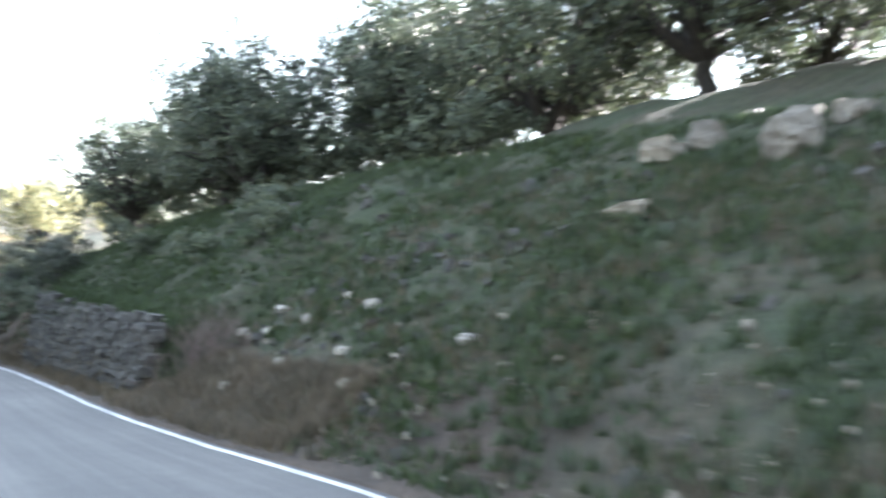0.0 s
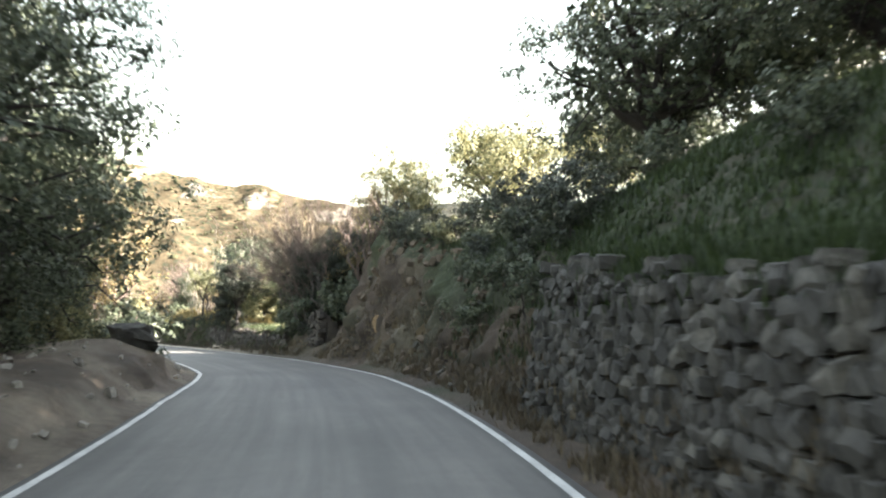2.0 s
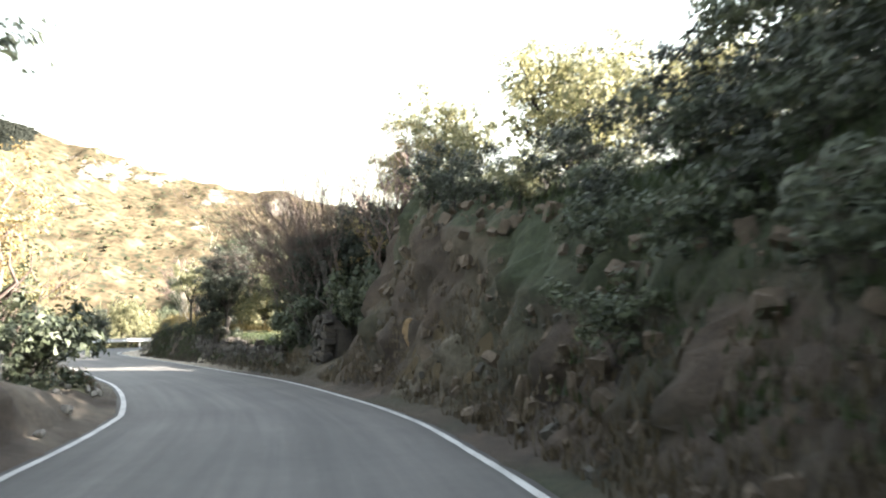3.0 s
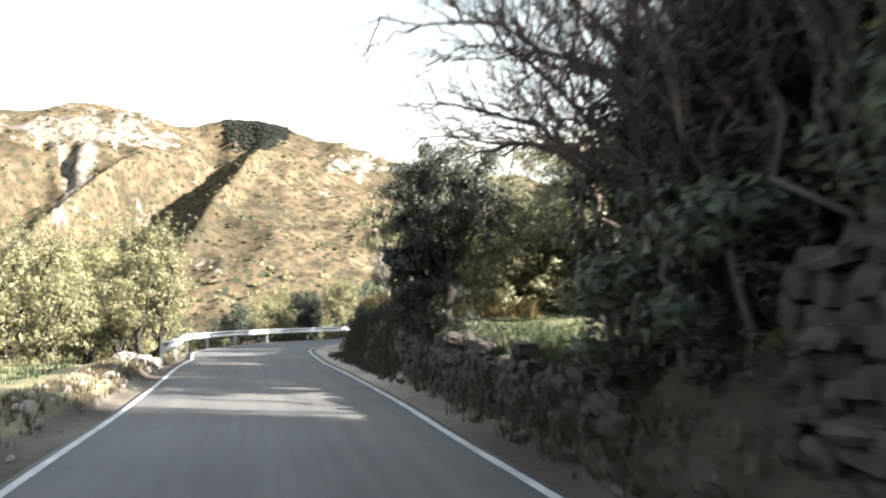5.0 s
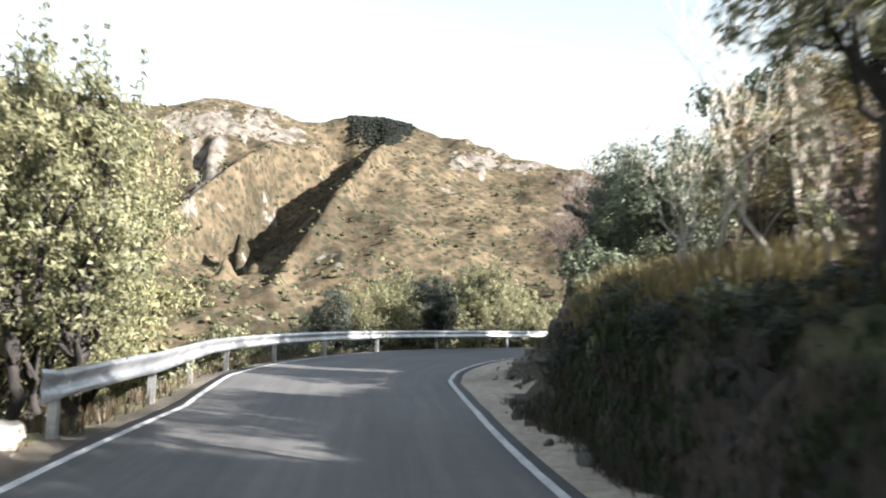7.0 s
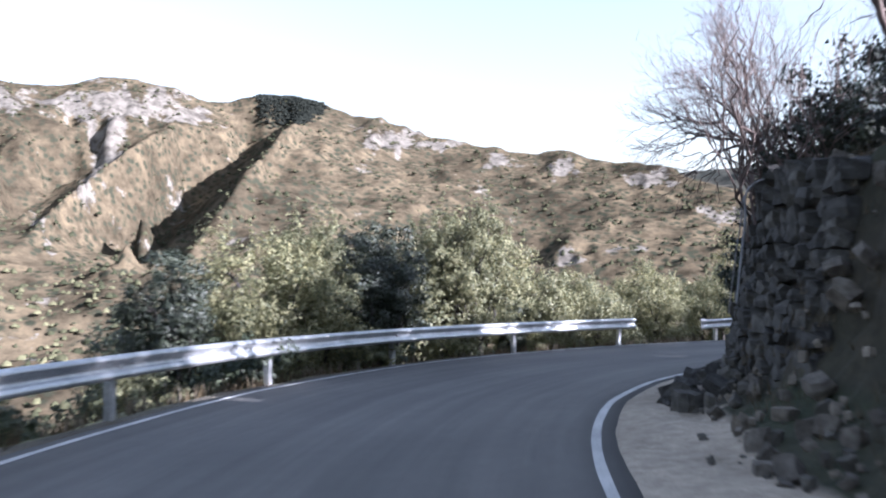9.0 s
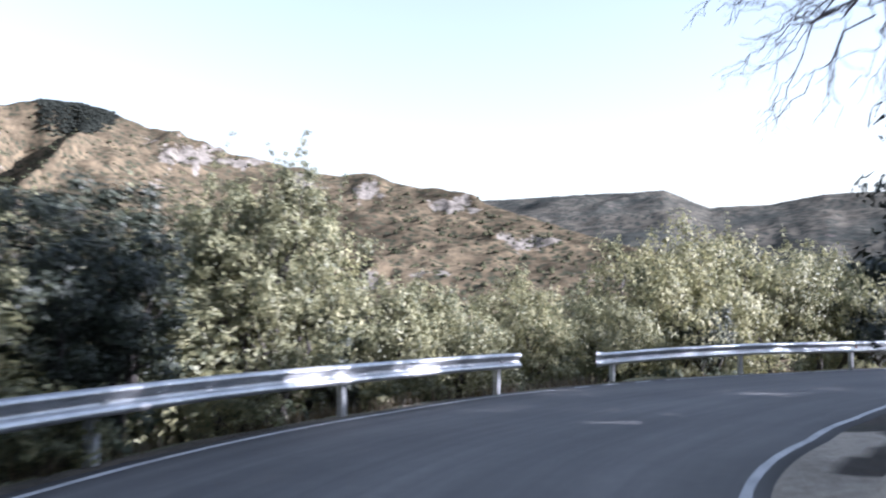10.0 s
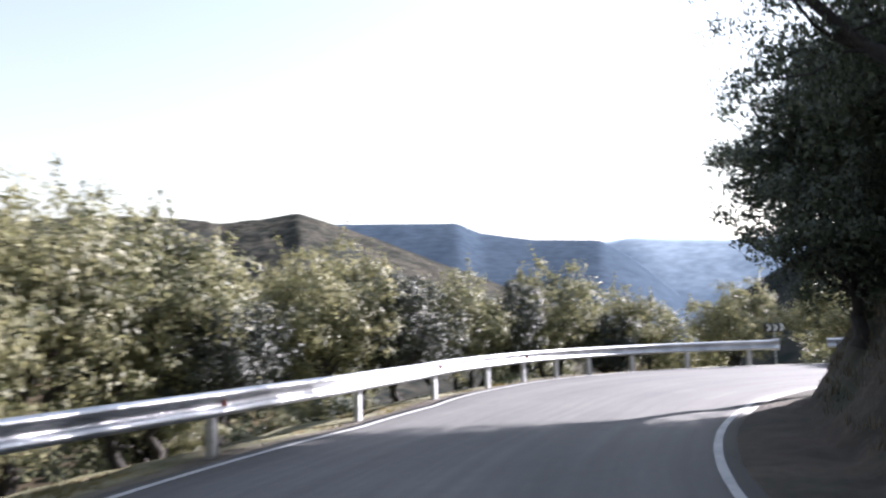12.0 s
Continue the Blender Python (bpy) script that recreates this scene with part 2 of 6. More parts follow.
# near-black leaves whose colour stands for the shadow below the crest
CREST_SHADE = foliage("crest_shade_scrub", (0.013, 0.015, 0.0145), (0.027, 0.03, 0.028), 0.1, 1.0)
SCRUB = foliage("hill_scrub", (0.03, 0.034, 0.023), (0.066, 0.066, 0.044), 0.1, 1.0)
GROVE = foliage("hill_olive", (0.07, 0.072, 0.046), (0.14, 0.135, 0.088), 0.1, 1.0)
for m in (HILL_HAZE_BLUE, HILL_HAZE_PALE, CREST_SHADE, SCRUB, GROVE):
    m.node_tree.nodes["Principled BSDF"].inputs["Specular IOR Level"].default_value = 0.0


# ---- mesh helpers ----
def mesh(name, verts, faces, material, smooth=True):
    me = bpy.data.meshes.new(name)
    verts = np.asarray(verts, dtype=np.float32)
    if isinstance(faces, np.ndarray):
        n, k = faces.shape
        me.vertices.add(len(verts))
        me.vertices.foreach_set("co", verts.ravel())
        me.loops.add(n * k)
        me.loops.foreach_set("vertex_index", faces.astype(np.int32).ravel())
        me.polygons.add(n)
        me.polygons.foreach_set("loop_start", np.arange(0, n * k, k, dtype=np.int32))
        me.polygons.foreach_set("loop_total", np.full(n, k, dtype=np.int32))
        me.update(calc_edges=True)
    else:
        me.from_pydata([tuple(v) for v in verts.tolist()], [], faces)
        me.update()
    me.polygons.foreach_set("use_smooth", np.full(len(me.polygons), smooth))
    me.materials.append(material)
    return me


def part(name, me, parent=None, label="", place=None):
    ob = new(name, me)
    if parent is not None:
        ob.parent = parent
    if place is not None:
        ob.matrix_basis = place
    return tagged(ob, label)


def grid_faces(nu, nv):
    i = np.arange(nu - 1)[:, None] * nv + np.arange(nv - 1)[None, :]
    return np.stack([i, i + nv, i + nv + 1, i + 1], -1).reshape(-1, 4)


def bumps(x, y, z, scale, octaves=3):
    """Smooth cheap noise of arrays, about -1 to 1."""
    out, amp, tot = 0.0, 1.0, 0.0
    for k in range(octaves):
        f = (2.03 ** k) / scale
        out = out + amp * (np.sin(x * f * 1.7 + 1.3 * k + 1.9 * np.sin(y * f * 1.1 + k)) * np.cos(y * f * 1.5 - 0.7 * k + 1.6 * np.sin(z * f * 1.3 + x * f * 0.6)))
        tot += amp
        amp *= 0.55
    return out / tot


# ---- the line of the road ----
REF = [(-30, -12), (-22, -10.6), (-16, -9.2), (-10.5, -7.2), (-5.5, -4.6), (-0.9, -1.24), (1.5, 2.41), (3.57, 6.14), (5.51, 10.0), (7.53, 14.16),
       (9.53, 18.5), (11.53, 22.97), (13.35, 27.53), (14.85, 32.23), (16.01, 37.08), (16.86, 42.04), (17.36, 46.9), (17.47, 51.6), (17.54, 56.2),
       (17.5, 60.8), (17.4, 65.45), (17.38, 70.1), (17.55, 74.8), (18.0, 79.4), (18.75, 84.18), (20.13, 88.71), (22.18, 92.76), (24.78, 96.2),
       (28.2, 98.81), (32.09, 100.6), (36.5, 102.1), (41, 103.0), (45.5, 103.2), (50, 102.6), (53.8, 100.8), (56.2, 97.5), (57, 93), (56.5, 86),
       (55, 78), (53, 68)]


def spline(points, n=24):
    p = np.array(points, float)
    p = np.vstack([2 * p[0] - p[1], p, 2 * p[-1] - p[-2]])
    out = []
    for i in range(1, len(p) - 2):
        u = np.arange(n)[:, None] / n
        a, b, c, e = p[i - 1], p[i], p[i + 1], p[i + 2]
        out.append(0.5 * (2 * b + (c - a) * u + (2 * a - 5 * b + 4 * c - e) * u * u + (3 * b - a - 3 * c + e) * u ** 3))
    return np.vstack(out + [p[-2:-1]])


LINE = spline(REF)
RUN = np.concatenate([[0], np.cumsum(np.hypot(*np.diff(LINE, axis=0).T))])
RUN -= RUN[5 * 24]
TAN = np.stack([np.gradient(LINE[:, 0], RUN), np.gradient(LINE[:, 1], RUN)], 1)
TAN /= np.hypot(*TAN.T)[:, None]


def at(s, d, z=0.0):
    """World places from metres along the road and metres to its right."""
    s, d, z = np.broadcast_arrays(np.asarray(s, float), d, z)
    x, y = np.interp(s, RUN, LINE[:, 0]), np.interp(s, RUN, LINE[:, 1])
    tx, ty = np.interp(s, RUN, TAN[:, 0]), np.interp(s, RUN, TAN[:, 1])
    return np.stack([x + d * ty, y - d * tx, z], -1)


def heading(s):
    return math.atan2(np.interp(s, RUN, TAN[:, 1]), np.interp(s, RUN, TAN[:, 0]))


LEFT_S = (-31, 5, 16, 22, 25, 28, 31, 34, 37, 40, 43, 49, 58, 64, 70, 79, 82, 85, 88, 91, 94, 97, 100, 106, 109, 112, 115, 118, 121, 124, 127, 131, 136, 141, 150, 168)
LEFT_D = (-2.8, -2.8, -2.79, -2.78, -2.93, -3.06, -3.16, -3.18, -3.02, -2.76, -2.52, -2.6, -2.68, -2.71, -2.69, -2.75, -3.2, -3.73, -3.9, -4.01, -4.1, -4.28, -4.22, -4.12, -4.3, -4.27, -4.1, -3.55, -3.2, -2.85, -3.0, -3.9, -5.4, -5.6, -4, -3)
RIGHT_S = (-31, 4, 7, 10, 13, 16, 22, 31, 37, 40, 43, 46, 52, 58, 64, 70, 79, 82, 85, 88, 91, 94, 97, 100, 103, 106, 109, 112, 115, 121, 127, 131, 140, 168)
RIGHT_D = (3.0, 2.9, 2.6, 2.15, 1.9, 1.77, 1.78, 1.79, 1.88, 1.99, 1.95, 1.84, 1.8, 1.74, 1.75, 1.8, 1.66, 1.5, 1.24, 1.26, 1.33, 1.33, 1.33, 1.5, 1.82, 2.1, 2.1, 1.85, 1.93, 2.22, 2.55, 2.7, 2.6, 2.6)


def left_line(s):
    return np.interp(s, LEFT_S, LEFT_D)


def right_line(s):
    return np.interp(s, RIGHT_S, RIGHT_D)


# banks as cross-sections: metres out from the painted line, height
RIGHT_BANK = {
    -31: [(0, 0), (0.6, 0.1), (2, 1.0), (3.5, 2.1), (5.5, 3.2), (8, 4.6), (11, 6.0), (16, 6.8)],
    8: [(0, 0), (0.6, 0.1), (1.9, 1.0), (3.3, 2.1), (5.3, 3.2), (8, 4.7), (11, 6.2), (16, 7.0)],
    14: [(0, 0), (0.6, 0.1), (1.6, 0.9), (2.8, 1.8), (4.2, 3.0), (6.5, 4.5), (9.5, 6.0), (16, 6.8)],
    15.2: [(0, 0), (0.7, 0.1), (1.7, 0.4), (2.3, 1.1), (3.0, 1.8), (4.4, 3.4), (6.8, 4.8), (16, 6.6)],
    16: [(0, 0), (0.75, 0.1), (1.15, 0.9), (1.45, 1.35), (2.6, 2.0), (4.2, 3.6), (6.5, 5.0), (16, 6.4)],
    20: [(0, 0), (0.75, 0.1), (1.15, 1.3), (1.45, 1.6), (2.6, 2.2), (4.2, 3.8), (6.5, 5.1), (16, 6.2)],
    25: [(0, 0), (0.75, 0.1), (1.2, 1.7), (1.5, 1.95), (2.6, 2.5), (4.2, 4.0), (6.2, 5.2), (16, 6.0)],
    29.6: [(0, 0), (0.75, 0.1), (1.25, 2.0), (1.6, 2.3), (2.5, 2.9), (4.0, 4.2), (6.0, 5.2), (16, 6.0)],
    31.5: [(0, 0), (0.6, 0.12), (1.1, 0.7), (1.6, 1.8), (2.2, 2.8), (3.5, 3.9), (5.6, 5.0), (16, 5.8)],
    38: [(0, 0), (0.6, 0.12), (1.0, 0.5), (1.5, 1.7), (2.0, 2.9), (3.0, 3.6), (6.0, 4.5), (16, 5.2)],
    44: [(0, 0), (0.45, 0.12), (0.7, 0.6), (1.0, 2.0), (1.3, 3.5), (1.8, 4.0), (4.0, 4.5), (16, 5.0)],
    47.5: [(0, 0), (0.45, 0.12), (0.95, 0.9), (1.45, 2.3), (1.95, 4.0), (2.5, 5.1), (5.0, 5.4), (16, 5.6)],
    48.6: [(0, 0), (0.5, 0.12), (1.2, 0.8), (1.8, 2.2), (2.4, 4.0), (3.0, 5.1), (5.0, 5.5), (16, 5.6)],
    50.2: [(0, 0), (0.5, 0.12), (1.0, 0.4), (1.9, 0.9), (2.9, 2.3), (3.6, 4.0), (5.0, 5.2), (16, 5.6)],
    51.3: [(0, 0), (0.6, 0.1), (1.0, 0.5), (1.9, 0.9), (3.2, 1.8), (4.3, 3.4), (6.0, 4.6), (16, 5.0)],
    52.6: [(0, 0), (0.6, 0.1), (0.95, 0.6), (1.3, 1.2), (2.0, 1.6), (4.0, 1.9), (8.0, 2.6), (16, 3.5)],
    55: [(0, 0), (0.5, 0.05), (0.85, 0.5), (1.15, 0.86), (1.7, 0.98), (4.0, 1.12), (8.0, 1.25), (16, 1.7)],
    66: [(0, 0), (0.6, 0.05), (0.95, 0.55), (1.2, 1.1), (1.7, 1.3), (4.0, 1.4), (8.0, 1.5), (16, 2.0)],
    70: [(0, 0), (0.9, 0.06), (1.15, 0.8), (1.4, 1.5), (1.85, 1.75), (4.0, 1.85), (8.0, 2.0), (16, 2.6)],
    79: [(0, 0), (1.0, 0.05), (1.3, 0.8), (1.6, 1.6), (2.2, 1.9), (4.0, 2.1), (8.0, 2.4), (16, 3.2)],
    86: [(0, 0), (1.35, 0.05), (2.0, 0.6), (2.7, 1.5), (3.3, 2.3), (4.2, 2.7), (8.0, 3.2), (15, 4.0)],
    92: [(0, 0), (1.25, 0.05), (2.2, 0.5), (2.7, 1.6), (3.15, 2.9), (3.8, 3.1), (8.0, 3.5), (15, 4.2)],
    99.2: [(0, 0), (0.9, 0.05), (1.4, 0.4), (1.75, 1.8), (2.1, 2.95), (2.8, 3.15), (7.0, 3.6), (13, 4.2)],
    101: [(0, 0), (0.9, 0.05), (1.5, 0.5), (2.0, 1.6), (2.6, 2.8), (3.4, 3.3), (7.0, 3.8), (13, 4.2)],
    110: [(0, 0), (1.2, 0.05), (1.9, 0.5), (2.6, 1.5), (3.2, 2.5), (4.2, 3.0), (7.0, 3.6), (12, 4.0)],
    120: [(0, 0), (1.15, 0.05), (1.6, 0.5), (2.1, 1.4), (2.6, 2.3), (3.4, 2.8), (4.6, 3.1), (6, 3.4)],
    132: [(0, 0), (0.8, 0.05), (1.1, 0.5), (1.5, 1.2), (1.9, 1.9), (2.6, 2.4), (3.6, 2.8), (4.6, 3.0)],
    168: [(0, 0), (0.8, 0.05), (1.1, 0.5), (1.5, 1.2), (1.9, 1.9), (2.6, 2.4), (3.6, 2.8), (4.6, 3.0)],
}
LEFT_BANK = {
    -31: [(0, 0), (0.6, 0.0), (1.5, 0.1), (3, 0.2), (5, 0.1), (9, -0.8), (13, -2.4)],
    10: [(0, 0), (0.6, 0.02), (1.4, 0.15), (2.6, 0.25), (4.5, 0.2), (8, -0.6), (13, -2.2)],
    22: [(0, 0), (0.5, 0.04), (1.2, 0.3), (2.4, 0.4), (4.5, 0.3), (8, -0.5), (16, -3)],
    33: [(0, 0), (0.5, 0.12), (1.0, 0.55), (2.0, 0.75), (4.0, 0.7), (8, 0.0), (16, -2.5)],
    39: [(0, 0), (0.4, 0.15), (0.8, 0.75), (1.6, 1.1), (3.4, 1.0), (7, 0.3), (16, -2)],
    44: [(0, 0), (0.4, 0.1), (0.8, 0.3), (1.6, 0.4), (3.4, 0.2), (7, -0.2), (16, -1.5)],
    52: [(0, 0), (0.4, 0.05), (0.8, 0.28), (1.5, 0.32), (2.6, 0.15), (7, 0.05), (16, -0.8)],
    60: [(0, 0), (0.4, 0.03), (0.8, 0.26), (1.4, 0.34), (2.6, 0.24), (7, 0.16), (16, -0.6)],
    72: [(0, 0), (0.35, 0.03), (0.7, 0.3), (1.3, 0.38), (2.6, 0.26), (7, 0.16), (16, -0.8)],
    77: [(0, 0), (0.5, -0.03), (1.0, -0.1), (1.7, -0.4), (3.0, -0.9), (7, -1.6), (16, -4)],
    84: [(0, 0), (0.5, -0.03), (1.0, -0.12), (1.7, -0.6), (3.0, -1.5), (7, -4), (16, -9)],
    108: [(0, 0), (0.5, -0.03), (1.0, -0.12), (1.7, -0.5), (3.0, -1.2), (7, -3), (16, -8)],
    116: [(0, 0), (0.5, -0.03), (1.2, -0.08), (2.2, -0.3), (4.0, -0.7), (8, -1.7), (16, -5)],
    168: [(0, 0), (0.5, -0.03), (1.2, -0.08), (2.2, -0.3), (4.0, -0.7), (8, -1.7), (16, -5)],
}


def section(table, s):
    """Offsets and heights of the cross-section at s (an array), a row for each."""
    keys = np.array(sorted(table), float)
    grid = np.array([table[k] for k in sorted(table)], float)
    i = np.clip(np.searchsorted(keys, s) - 1, 0, len(keys) - 2)
    u = np.clip((s - keys[i]) / (keys[i + 1] - keys[i]), 0, 1)[:, None, None]
    return grid[i] * (1 - u) + grid[i + 1] * u


def bank_height(side, s, out):
    sec = section(RIGHT_BANK if side > 0 else LEFT_BANK, np.array([float(s)]))[0]
    return float(np.interp(out, sec[:, 0], sec[:, 1]))


def on_bank(side, s, out):
    """A place on the bank, so many metres out from the painted line."""
    d = right_line(s) + out if side > 0 else left_line(s) - out
    return Vector(at(s, d, bank_height(side, s, out)).tolist())


def nearest(x, y):
    """Metres along the road and to its right of places far or near."""
    q = LINE[::6]
    out_s, out_d = np.empty(x.shape), np.empty(x.shape)
    fx, fy = x.ravel(), y.ravel()
    rs, rd = out_s.ravel(), out_d.ravel()
    for i in range(0, len(fx), 20000):
        a, b = fx[i:i + 20000, None], fy[i:i + 20000, None]
        k = np.argmin((a - q[None, :, 0]) ** 2 + (b - q[None, :, 1]) ** 2, 1)
        dx, dy = fx[i:i + 20000] - q[k, 0], fy[i:i + 20000] - q[k, 1]
        t = TAN[::6][k]
        side = np.where(dx * t[:, 1] - dy * t[:, 0] >= 0, 1.0, -1.0)
        rs[i:i + 20000], rd[i:i + 20000] = RUN[::6][k], side * np.hypot(dx, dy)
    return out_s, out_d


def land(x, y):
    """Height of the ground away from the road."""
    s, d = nearest(x, y)
    flat = s.ravel()
    rs, ls = section(RIGHT_BANK, flat), section(LEFT_BANK, flat)
    dr, dl = (d - right_line(s)).ravel(), (left_line(s) - d).ravel()

    def lift(sec, out, rise, top):
        z = np.zeros(len(out))
        for k in range(sec.shape[1] - 1):
            a, b = sec[:, k], sec[:, k + 1]
            u = (out - a[:, 0]) / np.maximum(b[:, 0] - a[:, 0], 1e-6)
            z = np.where((u >= 0) & (u <= 1), a[:, 1] + (b[:, 1] - a[:, 1]) * u, z)
        far = out - sec[:, -1, 0]
        reach = abs(top - sec[:, -1, 1])
        return np.where(far > 0, sec[:, -1, 1] + np.sign(rise) * reach * (1 - np.exp(-np.maximum(far, 0) * abs(rise) / reach)), z)

    z = np.where(dr > 0, lift(rs, dr, 0.22, 26.0), np.where(dl > 0, lift(ls, dl, -0.42, -62.0), 0.0))
    z = z.reshape(x.shape)
    away = np.clip((np.abs(d) - 14) / 40, 0, 1)
    z = z + away * 3.0 * bumps(x, y, x * 0, 45.0, 3)
    under = np.clip((15.5 - np.abs(d)) / 3, 0, 1)
    return z - np.where(d > 0, 1.1, 0.35) * under - 0.1


def spread(lo, hi, step, far_lo, far_hi, growth=1.16):
    """Coordinates: even steps in the middle, growing ones out to the horizon."""
    core = list(np.arange(lo, hi + step / 2, step))
    a, w = core[0], step
    while a > far_lo:
        w *= growth
        a -= w
        core.insert(0, a)
    b, w = core[-1], step
    while b < far_hi:
        w *= growth
        b += w
        core.append(b)
    return np.array(core)


gx, gy = spread(-25, 85, 1.2, -4200, 4200), spread(-25, 130, 1.2, -4200, 4200)
X, Y = np.meshgrid(gx, gy, indexing="ij")
Z = land(X, Y)
me = mesh("ground", np.stack([X, Y, Z], -1).reshape(-1, 3), grid_faces(len(gx), len(gy)), HILL)
tagged(new("ground", me), "dry scrubby hillside ground falling away to the valley", "ground", kind="structure")


def bank_mesh(name, table, side, s0, s1, step, sub, rough_amp):
    """A strip of bank: cross-sections along the road, subdivided, roughened."""
    ss = np.arange(s0, s1 + step / 2, step)
    sec = section(table, ss)
    k = sec.shape[1]
    u = np.linspace(0, k - 1, (k - 1) * sub + 1)
    i = np.clip(u.astype(int), 0, k - 2)
    f = (u - i)[None, :, None]
    prof = sec[:, i] * (1 - f) + sec[:, i + 1] * f
    base = right_line(ss) if side > 0 else left_line(ss)
    d = base[:, None] + side * (prof[..., 0] + 0.06)
    z = prof[..., 1]
    S = np.repeat(ss[:, None], d.shape[1], 1)
    p = at(S, d, z)
    grow = np.clip((prof[..., 0] - 0.3) / 0.8, 0, 1)
    b1, b2 = bumps(p[..., 0], p[..., 1], z, 1.4, 3), bumps(p[..., 0] + 31, p[..., 1], z * 1.3, 0.42, 3)
    off = grow * (rough_amp * b1 + 0.4 * rough_amp * b2)
    slope = np.gradient(z, axis=1) / np.maximum(np.gradient(prof[..., 0], axis=1), 0.05)
    lean = np.clip(slope / 2, 0, 1)
    out_dir = at(S, d + side, z) - p
    cut = lean * np.clip((S - 30) / 4, 0, 1) * np.clip((54 - S) / 2, 0, 1)
    ribs = np.abs(bumps(S, z * 0.5 + 9, S * 0, 0.7, 5))
    p = p - out_dir * (off * lean * 1.4 + cut * (0.75 * ribs - 0.2))[..., None]
    p[..., 2] += off * (1 - 0.6 * lean) - 0.05 * (prof[..., 0] < 0.05)
    me = mesh(name, p.reshape(-1, 3), grid_faces(len(ss), d.shape[1]) if side < 0 else grid_faces(len(ss), d.shape[1])[:, ::-1], EARTH)
    return me, S, prof[..., 0], p[..., 2], slope


def cover(me, grass, pale, meadow=None):
    col = np.zeros((grass.size, 4), np.float32)
    col[:, 0], col[:, 1], col[:, 3] = np.clip(grass.ravel(), 0, 1), np.clip(pale.ravel(), 0, 1), 1
    if meadow is not None:
        col[:, 2] = np.clip(meadow.ravel(), 0, 1)
    at_ = me.color_attributes.new("cover", "FLOAT_COLOR", "POINT")
    at_.data.foreach_set("color", col.ravel())


me, S, OUT, ZZ, SL = bank_mesh("bank", RIGHT_BANK, 1, -31, 150, 0.22, 6, 0.14)
patch = bumps(S, OUT * 2, S * 0, 2.2, 3)
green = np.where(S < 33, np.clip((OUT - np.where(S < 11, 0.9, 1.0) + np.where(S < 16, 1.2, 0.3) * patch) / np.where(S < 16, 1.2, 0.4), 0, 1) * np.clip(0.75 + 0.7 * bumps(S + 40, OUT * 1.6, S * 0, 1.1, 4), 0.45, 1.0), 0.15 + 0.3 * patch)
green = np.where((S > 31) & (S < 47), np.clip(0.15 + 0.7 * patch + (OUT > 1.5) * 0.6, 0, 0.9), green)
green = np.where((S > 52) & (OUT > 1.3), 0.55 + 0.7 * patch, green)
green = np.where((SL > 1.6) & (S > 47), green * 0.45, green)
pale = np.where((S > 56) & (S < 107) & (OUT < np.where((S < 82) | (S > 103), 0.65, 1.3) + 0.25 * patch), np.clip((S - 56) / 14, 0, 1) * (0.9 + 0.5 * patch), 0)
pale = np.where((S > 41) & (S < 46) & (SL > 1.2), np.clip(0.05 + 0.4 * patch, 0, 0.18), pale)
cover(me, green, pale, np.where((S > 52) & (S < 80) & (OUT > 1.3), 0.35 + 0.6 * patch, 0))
tagged(new("bank_right", me), "steep earth roadside bank with grass and loose stones", "bank", kind="structure")
me, S, OUT, ZZ, SL = bank_mesh("bank", LEFT_BANK, -1, -31, 160, 0.3, 5, 0.08)
patch = bumps(S, OUT * 2, S * 0, 2.2, 3)
green = np.where(S < 46, np.clip((OUT - 3.2 + patch) / 1.5, 0, 1) * 0.7, 0.2 + 0.4 * patch)
green = np.where((S > 47) & (S < 76) & (OUT > 2.2), 0.75 + 0.5 * patch, green)
green = np.where(S > 76, 0.3 + 0.5 * patch, green)
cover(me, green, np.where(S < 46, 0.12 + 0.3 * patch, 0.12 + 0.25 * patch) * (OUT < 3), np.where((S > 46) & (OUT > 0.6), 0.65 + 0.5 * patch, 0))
tagged(new("bank_left", me), "dirt verge with dry grass sloping off the road", "bank", kind="structure")


def road_surface():
    ss = np.arange(-31, 167, 0.5)
    u = np.linspace(0, 1, 15)
    a, b = left_line(ss) - 0.22, right_line(ss) + 0.22
    wob = 0.05 * bumps(ss, ss * 0, ss * 0, 0.9, 3)
    D = (a + wob)[:, None] * (1 - u) + (b - wob)[:, None] * u
    S = np.repeat(ss[:, None], 15, 1)
    top = at(S, D, 0.0)
    skirt_l, skirt_r = top[:, :1].copy(), top[:, -1:].copy()
    skirt_l[..., 2] = skirt_r[..., 2] = -0.12
    p = np.concatenate([skirt_l, top, skirt_r], 1)
    me = mesh("road", p.reshape(-1, 3), grid_faces(len(ss), 17)[:, ::-1], ASPHALT)
    uv = me.uv_layers.new(name="UVMap")
    vi = np.empty(len(me.loops), np.int32)
    me.loops.foreach_get("vertex_index", vi)
    uu = np.concatenate([[0], u, [1]])[vi % 17]
    uv.data.foreach_set("uv", np.stack([uu, (ss[vi // 17]) * 0.1], 1).astype(np.float32).ravel())
    return me


tagged(new("road", road_surface()), "narrow worn grey asphalt mountain road", "road", kind="structure")


def painted_line(f, s0, s1, width, seed):
    ss = np.arange(s0, s1, 0.25)
    w = width * (1 + 0.12 * bumps(ss * 3, ss * 0 + seed, ss * 0, 1.0, 3))
    c = f(ss)
    p = np.stack([at(ss, c - w / 2, 0.004), at(ss, c + w / 2, 0.004)], 1)
    return mesh("edge_line", p.reshape(-1, 3), grid_faces(len(ss), 2)[:, ::-1], PAINT)


